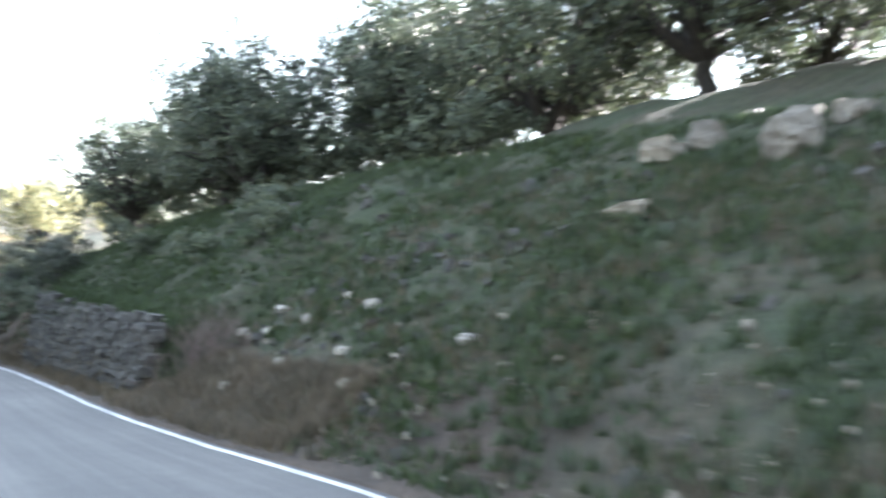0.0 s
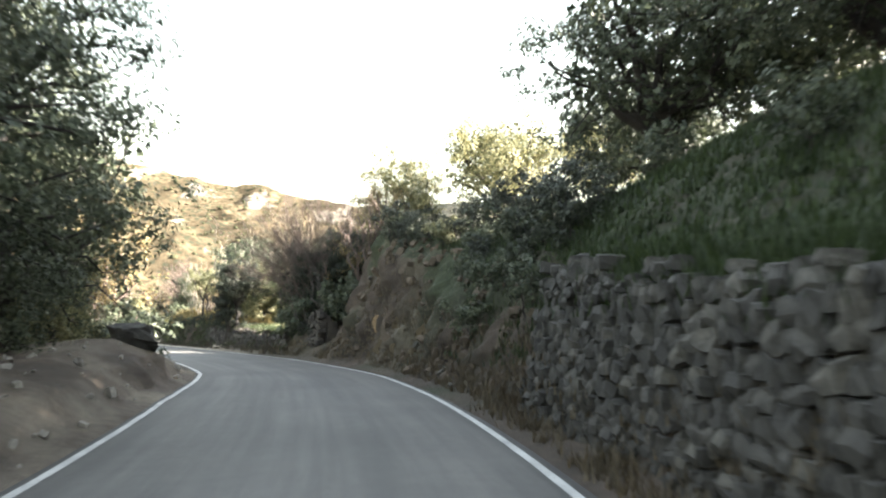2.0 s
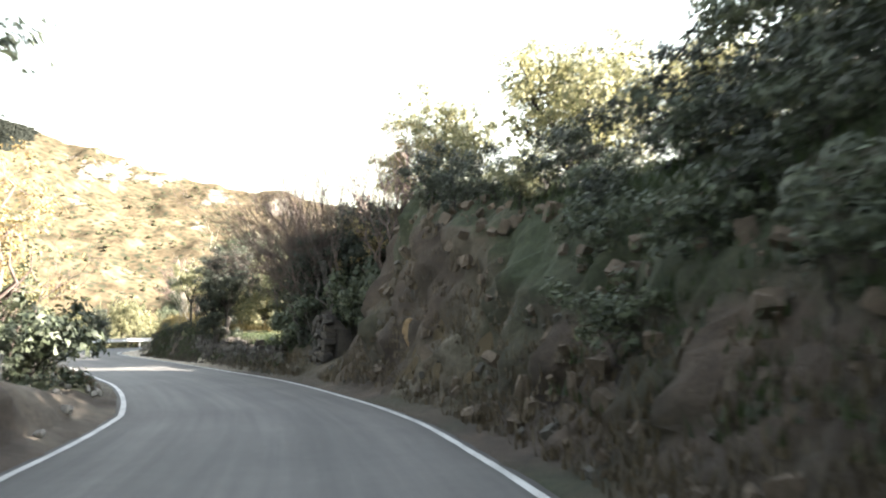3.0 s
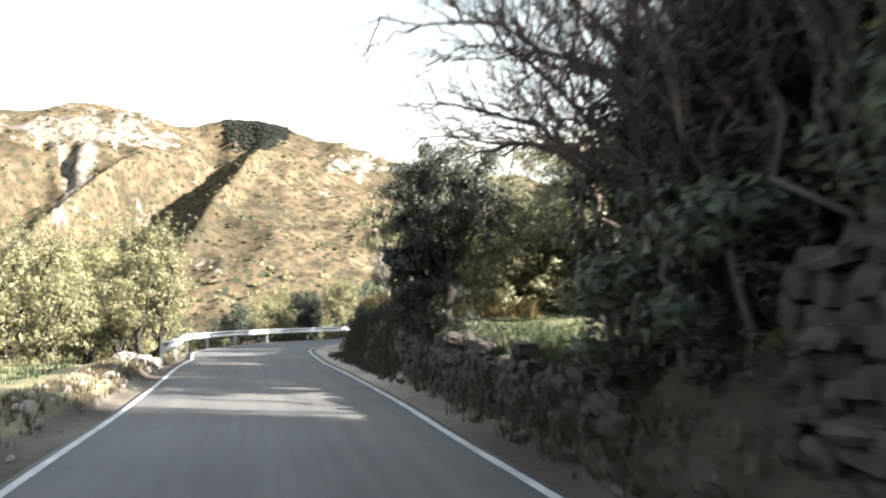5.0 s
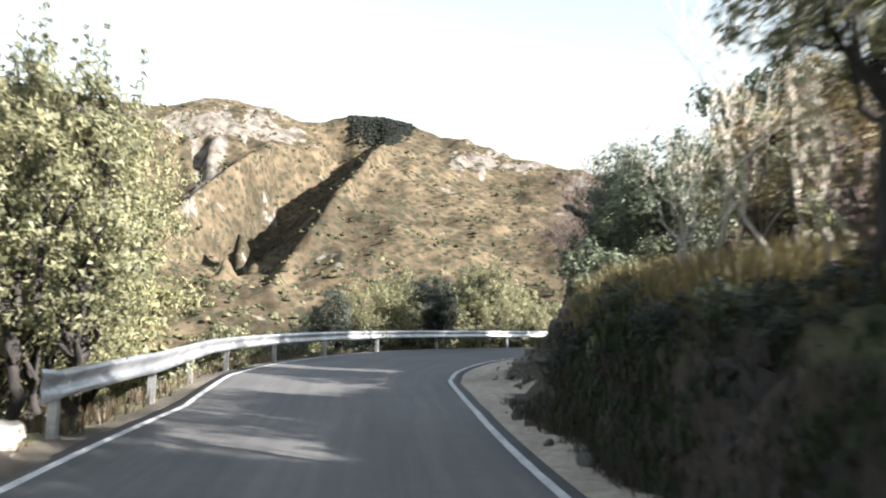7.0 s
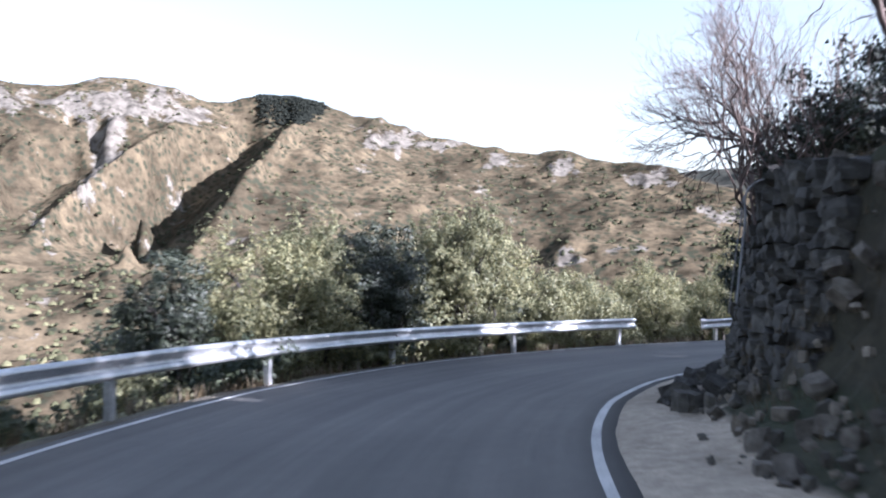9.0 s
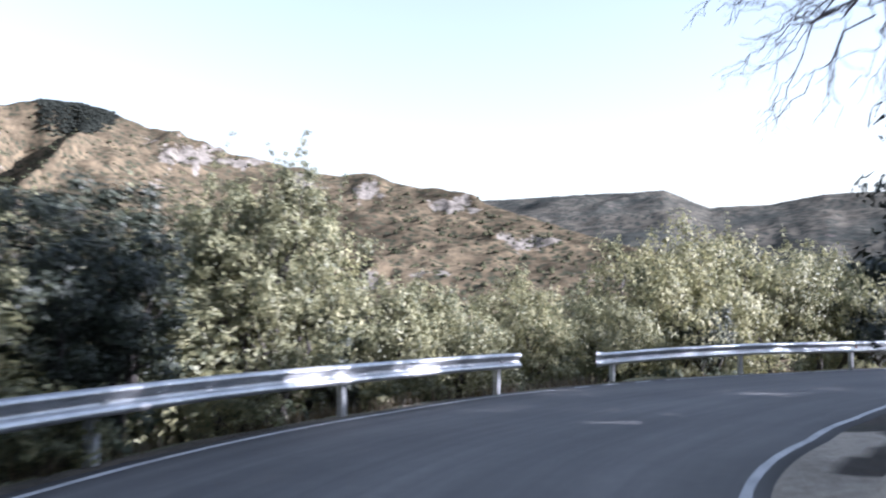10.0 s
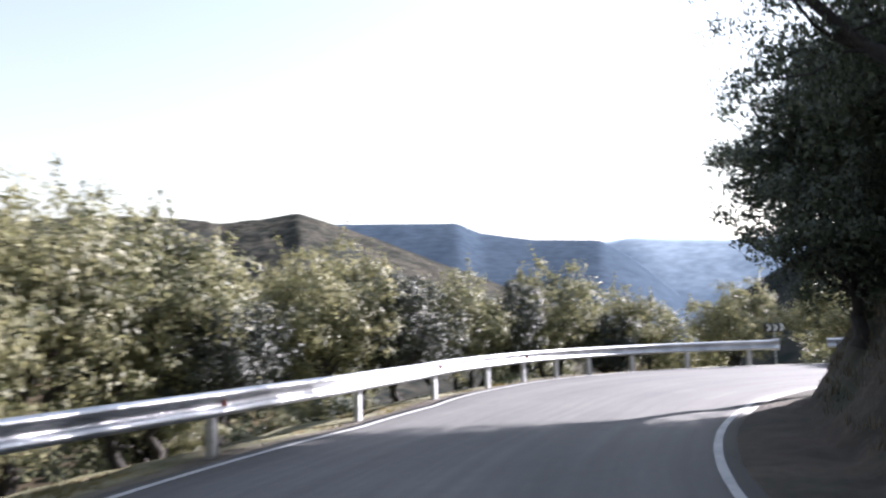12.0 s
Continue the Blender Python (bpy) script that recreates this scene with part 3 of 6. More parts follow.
def line_object(f, s0, s1, width, seed):
    tagged(new("edge_line", painted_line(f, s0, s1, width, seed)), "worn white painted edge line on the asphalt", "road marking", "edge lines", "structure")


line_object(right_line, -31, 160, 0.1, 1)
line_object(left_line, -31, 110.6, 0.1, 2)
for s0 in (111.2, 112.2, 113.3):
    line_object(left_line, s0, s0 + 0.65, 0.11, 3)
line_object(left_line, 114.3, 160, 0.1, 4)


# ---- far hills ----
EYE = np.array([18.0, 80.0, 1.45])


def hill(name, label, material, crest, near, far, foot, n_az, n_r, rough, seed, spurs=(), cliffs=(), bulge=1.25, scarps=()):
    """A range of hills: rising from its foot to a crest given as (yaw, rise in degrees), then falling off behind."""
    yaw = np.array([c[0] for c in crest], float)[::-1]
    rise = np.array([c[1] for c in crest], float)[::-1]
    az = np.linspace(yaw[0], yaw[-1], n_az)
    u = np.linspace(0, 1.35, n_r)
    A, U = np.meshgrid(az, u, indexing="ij")
    rf = np.interp(A, [f[0] for f in far][::-1], [f[1] for f in far][::-1])
    R = near + (rf - near) * U
    top = np.tan(np.radians(np.interp(A, yaw, rise))) * rf
    up = np.where(U < 1, (1 - (1 - np.clip(U, 0, 1)) ** bulge) if bulge > 1 else np.clip(U, 0, 1) ** (2 - bulge), 1 - 1.6 * np.clip(U - 1, 0, 1) ** 1.2 - (U - 1))
    Z = foot + (top - foot) * up
    edge = np.clip(1.25 * (1 - np.abs(2 * np.clip(U, 0, 1) - 1) ** 3), 0, 1)
    x, y = -np.sin(np.radians(A)) * R, np.cos(np.radians(A)) * R
    g = np.abs(bumps(x + seed * 97, y, A * 0, rf.mean() * 0.11, 4))
    Z = Z - rough * edge * (g ** 0.8) * (top - foot) + rough * 0.06 * (top - foot) * bumps(x, y + seed * 31, A * 0, rf.mean() * 0.012, 3) * np.clip(U * 4, 0, 1)
    Z = Z + rough * 0.2 * (top - foot) * bumps(x + 50, y + seed * 11, A * 0, rf.mean() * 0.04, 3) * np.clip(U * 4, 0, 1) * np.clip((1 - U) * 8, 0, 1)
    rise0 = np.where(U < 1, np.degrees(np.arctan2(foot + (top - foot) * up, R)), np.degrees(np.arctan2(top, rf)) + (U - 1) * 9)
    for deep, tail, way in spurs:
        # a ravine: heights in degrees, the yaw of its brow and its width at each; the flank drops away to the left of the brow
        hs, brow, wide_ = np.array(sorted(way)).T
        start = np.where(U < 1, np.minimum(np.degrees(np.arctan2(Z, R)), rise0), rise0)
        seen, wob = start, bumps(A * 3, rise0 * 5, A * 0, 2.6, 4)
        for _ in range(14):
            line, wide = np.interp(seen, hs, brow), np.interp(seen, hs, wide_)
            off = np.clip((A - line + 0.12 * wob) / wide, 0, None)
            fall = np.where(off < 1, off, np.exp(-np.clip(off - 1, 0, None) / tail))
            ends = np.clip((seen - hs[0]) / 2.4, 0, 1) * np.clip((hs[-1] - seen) / 1.7, 0, 1)
            drop = deep * R * np.radians(wide) * fall * ends
            seen = 0.5 * seen + 0.5 * (start - np.degrees(drop / R))
        for _ in range(8 if wide_.mean() > 3 else 5):
            # scree softens the edges
            drop[:, 1:-1] = 0.25 * drop[:, :-2] + 0.5 * drop[:, 1:-1] + 0.25 * drop[:, 2:]
        drop[1:-1] = 0.25 * drop[:-2] + 0.5 * drop[1:-1] + 0.25 * drop[2:]
        Z = Z - drop + 0.02 * R * np.exp(-((A - line) / 0.5) ** 2) * ends * np.clip((hs[-1] - seen) / 3, 0, 1)
    crag = np.zeros(A.shape)
    for a0, half, h0, tall, high in cliffs:
        # a cliff band: its yaw and half width, the height of its foot and its own height in degrees, the step in metres
        wide = np.clip(1.35 - np.abs(A - a0 + 0.3 * half * np.sin(rise0 * 7 + a0)) / half, 0, 1) ** 0.5
        e = (rise0 - h0 + 0.25 * tall * np.sin(A * 3.1 + a0) + 0.15 * tall * np.sin(A * 8.3)) / tall
        step = np.clip(e, 0, 1)
        Z = Z + high * wide * (step - np.clip(e / 4, 0, 1)) * (U < 1.0)
        crag = np.maximum(crag, 0.6 * wide * np.exp(-((e - 0.5) / 0.62) ** 4))
    for a0, h0, a1, h1, half, dens in scarps:
        # bare rock running slantwise down the slope
        t_ = np.clip((rise0 - h0) / (h1 - h0), 0, 1)
        dist = np.abs(A - (a0 + (a1 - a0) * t_) + 0.5 * half * bumps(A * 2, rise0 * 4, A * 0, 2.0, 3)) / (half * (0.55 + 0.45 * t_))
        band = np.clip(1.25 - dist, 0, 1) * np.clip((rise0 - h0 + 0.3) / 0.4, 0, 1) * np.clip((h1 + 0.3 - rise0) / 0.4, 0, 1)
        crag = np.maximum(crag, dens * band ** 0.7)
        Z = Z + 4.0 * band * bumps(A * 40, rise0 * 9, A * 0, 6.0, 3)
    p = np.stack([EYE[0] + x, EYE[1] + y, EYE[2] + Z], -1)
    me = mesh(name, p.reshape(-1, 3), grid_faces(n_az, n_r)[:, ::-1], material)
    me.attributes.new("crag", "FLOAT", "POINT").data.foreach_set("value", crag.astype(np.float32).ravel())
    tagged(new(name, me), label, "hill", kind="structure")
    return p


CREST_MAIN = [(75, 9), (60, 11), (45, 12.6), (32, 13.6), (25, 13.7), (20.7, 13.25), (19.5, 13.3), (17.9, 13.1), (16, 13.15), (14.3, 13.2), (11.6, 13.75), (9.8, 13.9), (8.6, 13.65), (7.2, 13.3), (5.8, 13.1), (4.2, 13.2), (2.2, 13.5), (-0.3, 13.55),
              (-2.2, 13.15), (-4.1, 12.45), (-6.1, 11.8), (-8.1, 11.2), (-10, 10.8), (-12, 10.5), (-13.9, 10.1), (-15.8, 9.8), (-17.7, 9.65), (-19.5, 9.5), (-22.4, 8.9), (-26, 8.05), (-30, 6.6), (-35.6, 4.9), (-42, 3.2), (-50, 1.0), (-58, -1.5)]
main_hill = hill("backdrop_hill_main", "sunlit rocky scrub mountainside with pale limestone cliffs", HILL, CREST_MAIN, 270.0,
                 [(75, 850), (20, 880), (0, 900), (-20, 780), (-36, 560), (-58, 420)], -50.0, 520, 160, 0.07, 3, bulge=0.95,
                 spurs=((1.8, 0.9, ((13.1, -2.3, 3.8), (12.0, -1.2, 2.5), (11.2, -0.5, 2.1), (9.4, 0.9, 3.3), (7.0, 3.0, 4.0), (4.5, 4.6, 4.6), (1.0, 7.6, 4.0))),
                        (1.8, 1.2, ((11.8, 6.4, 1.6), (10.4, 8.2, 2.3), (7.5, 11.4, 2.8), (5.0, 14.3, 2.6), (3.0, 16.5, 2.0))),
                        (1.7, 1.3, ((10.8, 16.2, 1.4), (8.6, 16.4, 2.2), (6.8, 15.8, 1.6))),
                        (1.3, 1.2, ((9.2, -15.2, 1.4), (8.2, -15.0, 1.0)))),
                 cliffs=((9.6, 3.0, 12.4, 0.9, 7), (13.0, 1.6, 12.0, 0.7, 5), (18.5, 2.8, 11.8, 0.9, 6), (6.6, 1.2, 12.3, 0.5, 4), (-7.4, 1.5, 10.2, 0.9, 9), (-5.6, 0.7, 10.3, 0.8, 7), (-14.0, 0.8, 9.0, 0.5, 5), (-18.6, 1.0, 8.2, 0.8, 8), (-10.5, 1.6, 10.2, 0.3, 4), (-24.5, 1.6, 7.4, 0.6, 7), (-18.6, 1.0, 2.6, 0.6, 8), (-29, 1.6, 5.0, 0.6, 6)),
                 scarps=((13.4, 8.6, 10.4, 13.0, 1.3, 0.6), (14.6, 5.0, 15.6, 8.6, 0.6, 0.45), (9.6, 5.6, 10.2, 7.2, 0.5, 0.45), (20.5, 9.5, 19.0, 12.6, 1.2, 0.42)))
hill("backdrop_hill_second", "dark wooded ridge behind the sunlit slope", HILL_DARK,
     [(-12, 6.5), (-20, 7.5), (-26, 8.05), (-33.7, 8.35), (-38.4, 8.45), (-41.2, 7.2), (-45, 7.2), (-48, 7.65), (-53.7, 7.5), (-56, 7.2), (-58.5, 7.5), (-61, 7.9), (-63, 7.3), (-66.3, 6.1), (-70, 4.6), (-76, 2.2), (-82, 0)],
     500.0, [(-12, 1900), (-45, 1600), (-82, 1500)], -60.0, 260, 60, 0.07, 7)
hill("backdrop_hill_blue", "distant mountain ridge with blue haze in its colour", HILL_HAZE_BLUE,
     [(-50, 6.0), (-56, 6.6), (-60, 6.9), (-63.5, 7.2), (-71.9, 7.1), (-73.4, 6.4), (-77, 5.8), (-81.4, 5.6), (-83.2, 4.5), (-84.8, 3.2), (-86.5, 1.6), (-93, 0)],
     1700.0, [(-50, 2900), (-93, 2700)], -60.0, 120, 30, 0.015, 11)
hill("backdrop_hill_farthest", "farthest mountains with pale blue haze in their colour", HILL_HAZE_PALE,
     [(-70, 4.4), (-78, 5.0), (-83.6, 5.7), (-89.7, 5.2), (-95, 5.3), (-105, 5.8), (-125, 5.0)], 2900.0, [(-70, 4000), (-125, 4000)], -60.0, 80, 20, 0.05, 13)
hill("backdrop_hill_beyond_bend", "scrubby green slope beyond the bend", HILL_DARK,
     [(-85, 0.5), (-88, 2.4), (-91, 4.2), (-96, 6.5), (-105, 9.5), (-120, 11), (-150, 11), (-180, 9)], 150.0, [(-85, 330), (-180, 420)], -30.0, 140, 40, 0.12, 17)
hill("backdrop_hill_west", "low scrubby hills behind the valley", HILL_DARK,
     [(182, 8), (150, 7), (120, 6.5), (95, 7.5), (72, 8.5)], 700.0, [(182, 1500), (72, 1500)], -60.0, 100, 30, 0.14, 19)


def scrub_on(points, count, lo, hi, seed, name, label, material, low=0.05, high=0.98, loose=2.5):
    """Round shrubs dotted over a hillside, far off."""
    rng = np.random.default_rng(seed)
    na, nr = points.shape[:2]
    i, j = rng.integers(0, na, count), rng.integers(int(nr / 1.35 * low), int(nr / 1.35 * high), count)
    c = points[i, j] + rng.normal(0, loose, (count, 3)) * (1, 1, 0)
    base = np.array([(1, 0, 0), (0.3, 0.95, 0), (-0.8, 0.6, 0), (-0.8, -0.6, 0), (0.3, -0.95, 0), (0.1, 0.1, 1), (0.55, 0.3, 0.75), (-0.4, 0.4, 0.8), (-0.1, -0.6, 0.8)])
    fc = np.array([(0, 1, 6), (1, 7, 6), (1, 2, 7), (2, 3, 7), (3, 8, 7), (3, 4, 8), (4, 0, 8), (0, 6, 8), (6, 7, 5), (7, 8, 5), (8, 6, 5)])
    sz = rng.uniform(lo, hi, (count, 1, 1)) * rng.uniform(0.7, 1.3, (count, 1, 3))
    v = c[:, None] + base[None] * sz * rng.uniform(0.75, 1.25, (count, 9, 3)) - (0, 0, 0.3)
    f = (fc[None] + 9 * np.arange(count)[:, None, None]).reshape(-1, 3)
    tagged(new(name, mesh(name, v.reshape(-1, 3), f, material)), label, "shrubs", kind="stuff")


def crest_shade(points, count, seed, lo, hi, lean, label):
    """Close dark scrub in place of the shadow just under the crest, between two yaws and above a sloping lower edge."""
    q = points[:, int(points.shape[1] / 1.35 * 0.75):int(points.shape[1] / 1.35) + 2]
    q = np.concatenate([q[:, :-1] + (q[:, 1:] - q[:, :-1]) * k / 4 for k in range(4)], 1).reshape(-1, 3)
    v = q - EYE
    yaw, rise = np.degrees(np.arctan2(-v[:, 0], v[:, 1])), np.degrees(np.arctan2(v[:, 2], np.hypot(v[:, 0], v[:, 1])))
    wob = 0.6 * bumps(yaw * 3, rise * 6, rise * 0, 1.5, 3)
    keep = (yaw > lo + wob) & (yaw < hi + wob) & (rise > lean(yaw) + wob)
    scrub_on(q[keep][None], count, 0.9, 1.9, seed, "oak_wood", label, CREST_SHADE, 0.0, 1.35, 1.2)


crest_shade(main_hill, 5500, 8, -2.4, 2.0, lambda a: 11.5 + 0.3 * np.abs(a - 0.5), "dark scrub standing for the shadow under the mountain crest")
scrub_on(main_hill, 9000, 0.7, 2.3, 5, "hillside_scrub", "dark scrub dotted over the dry mountainside", SCRUB)
scrub_on(main_hill, 3200, 0.8, 2.2, 6, "hillside_trees", "pale olive trees on the lower mountainside", GROVE, 0.0, 0.35)


# ---- stones and dry-stone walls ----
def stone_form(seed, square=0.62, rough=0.085):
    """A rough block about one metre across: a cube with its faces split and its corners worn."""
    rng = np.random.default_rng(seed)
    bm = bmesh.new()
    bmesh.ops.create_cube(bm, size=1.0)
    bmesh.ops.subdivide_edges(bm, edges=bm.edges[:], cuts=1, use_grid_fill=True)
    for v in bm.verts:
        r = v.co.length
        v.co = v.co * (square + (1 - square) * 0.55 / r) + Vector(rng.normal(0, rough, 3).tolist())
    vs = np.array([v.co[:] for v in bm.verts])
    bm.verts.index_update()
    fs = np.array([[v.index for v in f.verts] for f in bm.faces])
    bm.free()
    return vs, fs


FORMS = [stone_form(40 + k, 0.72, 0.062) for k in range(14)]
STONE_MESHES = {m.name: [mesh("stone", v, f, m, False) for v, f in FORMS] for m in (STONE, STONE_DARK, STONE_PALE, BUFF_STONE)}


def joined_stones(name, label, places, material, parent=None, smooth=False):
    """Many stones as one mesh; places holds (matrix, form)."""
    vs, fs, n = [], [], 0
    for m, k in places:
        v, f = FORMS[k]
        a = np.array(m)
        vs.append(v @ a[:3, :3].T + a[:3, 3])
        fs.append(f + n)
        n += len(v)
    ob = new(name, mesh(name, np.vstack(vs), np.vstack(fs), material, smooth))
    if parent is not None:
        ob.parent = parent
    return tagged(ob, label, "" if parent else "stones", kind="stuff")


def dry_wall(label, s0, s1, foot, lean, top, width, height, material, seed, depth=0.3, ragged=0.12, most=290, near=None, tumble=0.3):
    """A dry-stone wall along the right of the road: a dark core with stones laid in uneven courses."""
    rng = np.random.default_rng(seed)
    ss = np.arange(s0, s1 + 0.01, 0.25)
    tops = np.array([top(s) for s in ss])
    rows = []
    for s, h in zip(ss, tops):
        f0 = foot(s) + 0.12
        if s < s0 + 0.4 or s > s1 - 0.4:
            f0, h = f0 + 0.25, h - 0.35
        rows.append([at(s, f0, -0.1), at(s, f0 + lean * h, h - 0.1), at(s, f0 + lean * h + 0.35, h - 0.1), at(s, f0 + 0.6, -0.1)])
    core = new("dry_stone_wall", mesh("core", np.array(rows).reshape(-1, 3), np.vstack([grid_faces(len(ss), 4), [[0, 1, 2, 3]], [[(len(ss) - 1) * 4 + k for k in (3, 2, 1, 0)]]]), CORE, False))
    tagged(core, label, "wall")
    places = []
    z = 0.0
    while z < tops.max():
        h = height * rng.uniform(0.75, 1.3)
        s = s0 + rng.uniform(0, 0.2)
        while s < s1:
            w = width * rng.uniform(0.5, 1.6)
            t = top(s)
            zz = z + h / 2 + rng.normal(0, 0.04)
            if zz - h * 0.4 < t + rng.uniform(-ragged, ragged * 0.6):
                d = foot(s) + lean * zz + depth / 2 + rng.normal(0, 0.022)
                c = at(s + w / 2, d, zz)
                m = Matrix.Translation(c.tolist()) @ Matrix.Rotation(heading(s) + rng.normal(0, 0.13), 4, "Z") @ Matrix.Rotation(rng.normal(0, tumble), 4, "Y") @ Matrix.Rotation(rng.normal(0, 0.1), 4, "X") @ Matrix.Diagonal((w * 1.04, depth * rng.uniform(0.8, 1.25), h * rng.uniform(0.85, 1.1), 1))
                places.append((s, m, int(rng.integers(0, len(FORMS)))))
            s += w * 0.97
        z += h * 0.93
    a, b = near or (s0, s1)
    inside = [p for p in places if a <= p[0] <= b]
    rng.shuffle(inside)
    chosen = inside[:most]
    ids = {id(p) for p in chosen}
    for _, m, k in chosen:
        part("stone", STONE_MESHES[material.name][k], core, place=m)
    rest = [(m, k) for p in places if id(p) not in ids for m, k in [(p[1], p[2])]]
    if rest:
        joined_stones("rubble_stones", "", rest, material, core)
    return core


dry_wall("grey dry-stone retaining wall below the grass bank", 15.8, 30.2, lambda s: right_line(s) + 0.72, 0.2, lambda s: float(np.interp(s, (15, 16, 20, 25, 30), (1.12, 1.32, 1.54, 1.88, 2.2))), 0.19, 0.175, STONE, 1, ragged=0.18, most=295, near=(22, 30.2), tumble=0.2)
dry_wall("short broken dry-stone wall stub against the earth cut", 51.0, 52.2, lambda s: right_line(s) + 1.0, 0.06, lambda s: float(np.interp(s, (50.2, 51.5, 52.5), (1.95, 1.85, 1.5))), 0.27, 0.18, STONE_DARK, 2, ragged=0.1, tumble=0.1)
dry_wall("low dark dry-stone terrace wall overgrown with grass", 54.0, 80.0, lambda s: right_line(s) + float(np.interp(s, (54, 66, 70, 79), (0.66, 0.7, 1.05, 1.2))), 0.26, lambda s: float(np.interp(s, (54, 66, 70, 80), (0.82, 0.98, 1.3, 1.5))), 0.22, 0.15, STONE_DARK, 3, depth=0.2, ragged=0.22, near=(54, 72), tumble=0.35)
dry_wall("tall dark dry-stone corner wall on the bend", 94.0, 99.6, lambda s: right_line(s) + float(np.interp(s, (90.5, 94, 97, 99.8), (2.5, 2.05, 1.55, 1.15))), 0.2, lambda s: float(np.interp(s, (90.5, 93, 99.6), (2.5, 2.95, 3.1))), 0.34, 0.2, STONE, 4, ragged=0.2, near=(94, 99.6), tumble=0.12)


def scatter_stones(name, label, count, spots, lo, hi, material, seed, lift=0.15, large=None):
    """Loose stones over a stretch of bank; spots gives (side, s0, s1, out0, out1). With a label for large ones, those lie singly."""
    rng = np.random.default_rng(seed)
    places = []
    for side, s0, s1, o0, o1 in spots:
        for _ in range(count):
            s, o = rng.uniform(s0, s1), rng.uniform(o0, o1)
            r = lo + (hi - lo) * rng.random() ** 2.5
            p = on_bank(side, s, o) + Vector((0, 0, r * lift))
            m = Matrix.Translation(p) @ Euler(rng.uniform(0, 6, 3).tolist()).to_matrix().to_4x4() @ Matrix.Diagonal((r * rng.uniform(0.8, 1.5), r, r * rng.uniform(0.5, 0.9), 1))
            k = int(rng.integers(0, len(FORMS)))
            if large and r > 0.1:
                ob = tagged(new("fallen_stone", STONE_MESHES[material.name][k]), large, "stone", "stones fallen from the corner wall")
                ob.matrix_basis = m
            else:
                places.append((m, k))
    joined_stones(name, label, places, material)


scatter_stones("loose_stones", "pale loose stones scattered over the grassy bank", 100, [(1, -4, 16, 0.4, 3.0), (1, 9, 15, 1.5, 3.6)], 0.03, 0.15, STONE, 11)
scatter_stones("loose_stones", "grey stones of a tumbled terrace edge on the bank", 40, [(1, 4, 11.5, 4.6, 6.2), (1, 9, 13, 3.6, 4.4)], 0.06, 0.2, STONE, 15)
scatter_stones("loose_stones", "grey stones of a broken ledge high on the bank", 70, [(1, 14, 25, 3.9, 5.6)], 0.06, 0.24, STONE, 19, -0.1)
scatter_stones("loose_stones", "grey stones lying along the foot of the earth bank", 90, [(1, 31, 50, 0.5, 1.6), (1, 52, 80, 0.4, 1.0), (1, 84, 100, 0.9, 2.0)], 0.03, 0.16, STONE, 12)
scatter_stones("fallen_stones", "grey rubble lying on the bank before the corner wall", 330, [(1, 80, 96, 1.2, 3.6)], 0.03, 0.26, BUFF_STONE, 17, large="buff angular stone lying on the shaded earth bank")
scatter_stones("bedded_stones", "brown stones bedded in the earth cut", 340, [(1, 32, 48.5, 0.6, 2.2)], 0.04, 0.26, CLAY_STONE, 16, -0.25)
scatter_stones("loose_stones", "small pale stones in the foot of the grassy bank", 320, [(1, -5, 13, 0.3, 2.6)], 0.02, 0.09, BUFF_STONE, 18)
scatter_stones("loose_stones", "small stones on the dirt verge", 120, [(-1, 12, 44, 0.3, 3.0), (-1, 46, 75, 0.3, 1.5)], 0.03, 0.18, STONE_PALE, 13)
scatter_stones("fallen_stones", "heap of fallen stones at the foot of the corner wall", 70, [(1, 95.5, 100.2, 0.75, 1.7)], 0.08, 0.34, STONE, 14, large="grey angular stone fallen at the foot of the wall")


def boulder(label, p, size, material, seed, lift=0.2):
    rng = np.random.default_rng(seed)
    v, f = stone_form(200 + seed, 0.6)
    bm = bmesh.new()
    vs = [bm.verts.new(c) for c in (v * size).tolist()]
    for q in f:
        bm.faces.new([vs[k] for k in q])
    bmesh.ops.subdivide_edges(bm, edges=bm.edges[:], cuts=2, use_grid_fill=True, smooth=0.4)
    for w in bm.verts:
        w.co += Vector(rng.normal(0, 0.018 * max(size), 3).tolist())
    me = bpy.data.meshes.new("boulder")
    bm.to_mesh(me)
    bm.free()
    me.materials.append(material)
    ob = new("boulder", me)
    ob.matrix_basis = Matrix.Translation(Vector(p) + Vector((0, 0, size[2] * lift))) @ Matrix.Rotation(rng.uniform(-0.5, 0.5), 4, "Z")
    tagged(ob, label, "boulder", "roadside boulders")


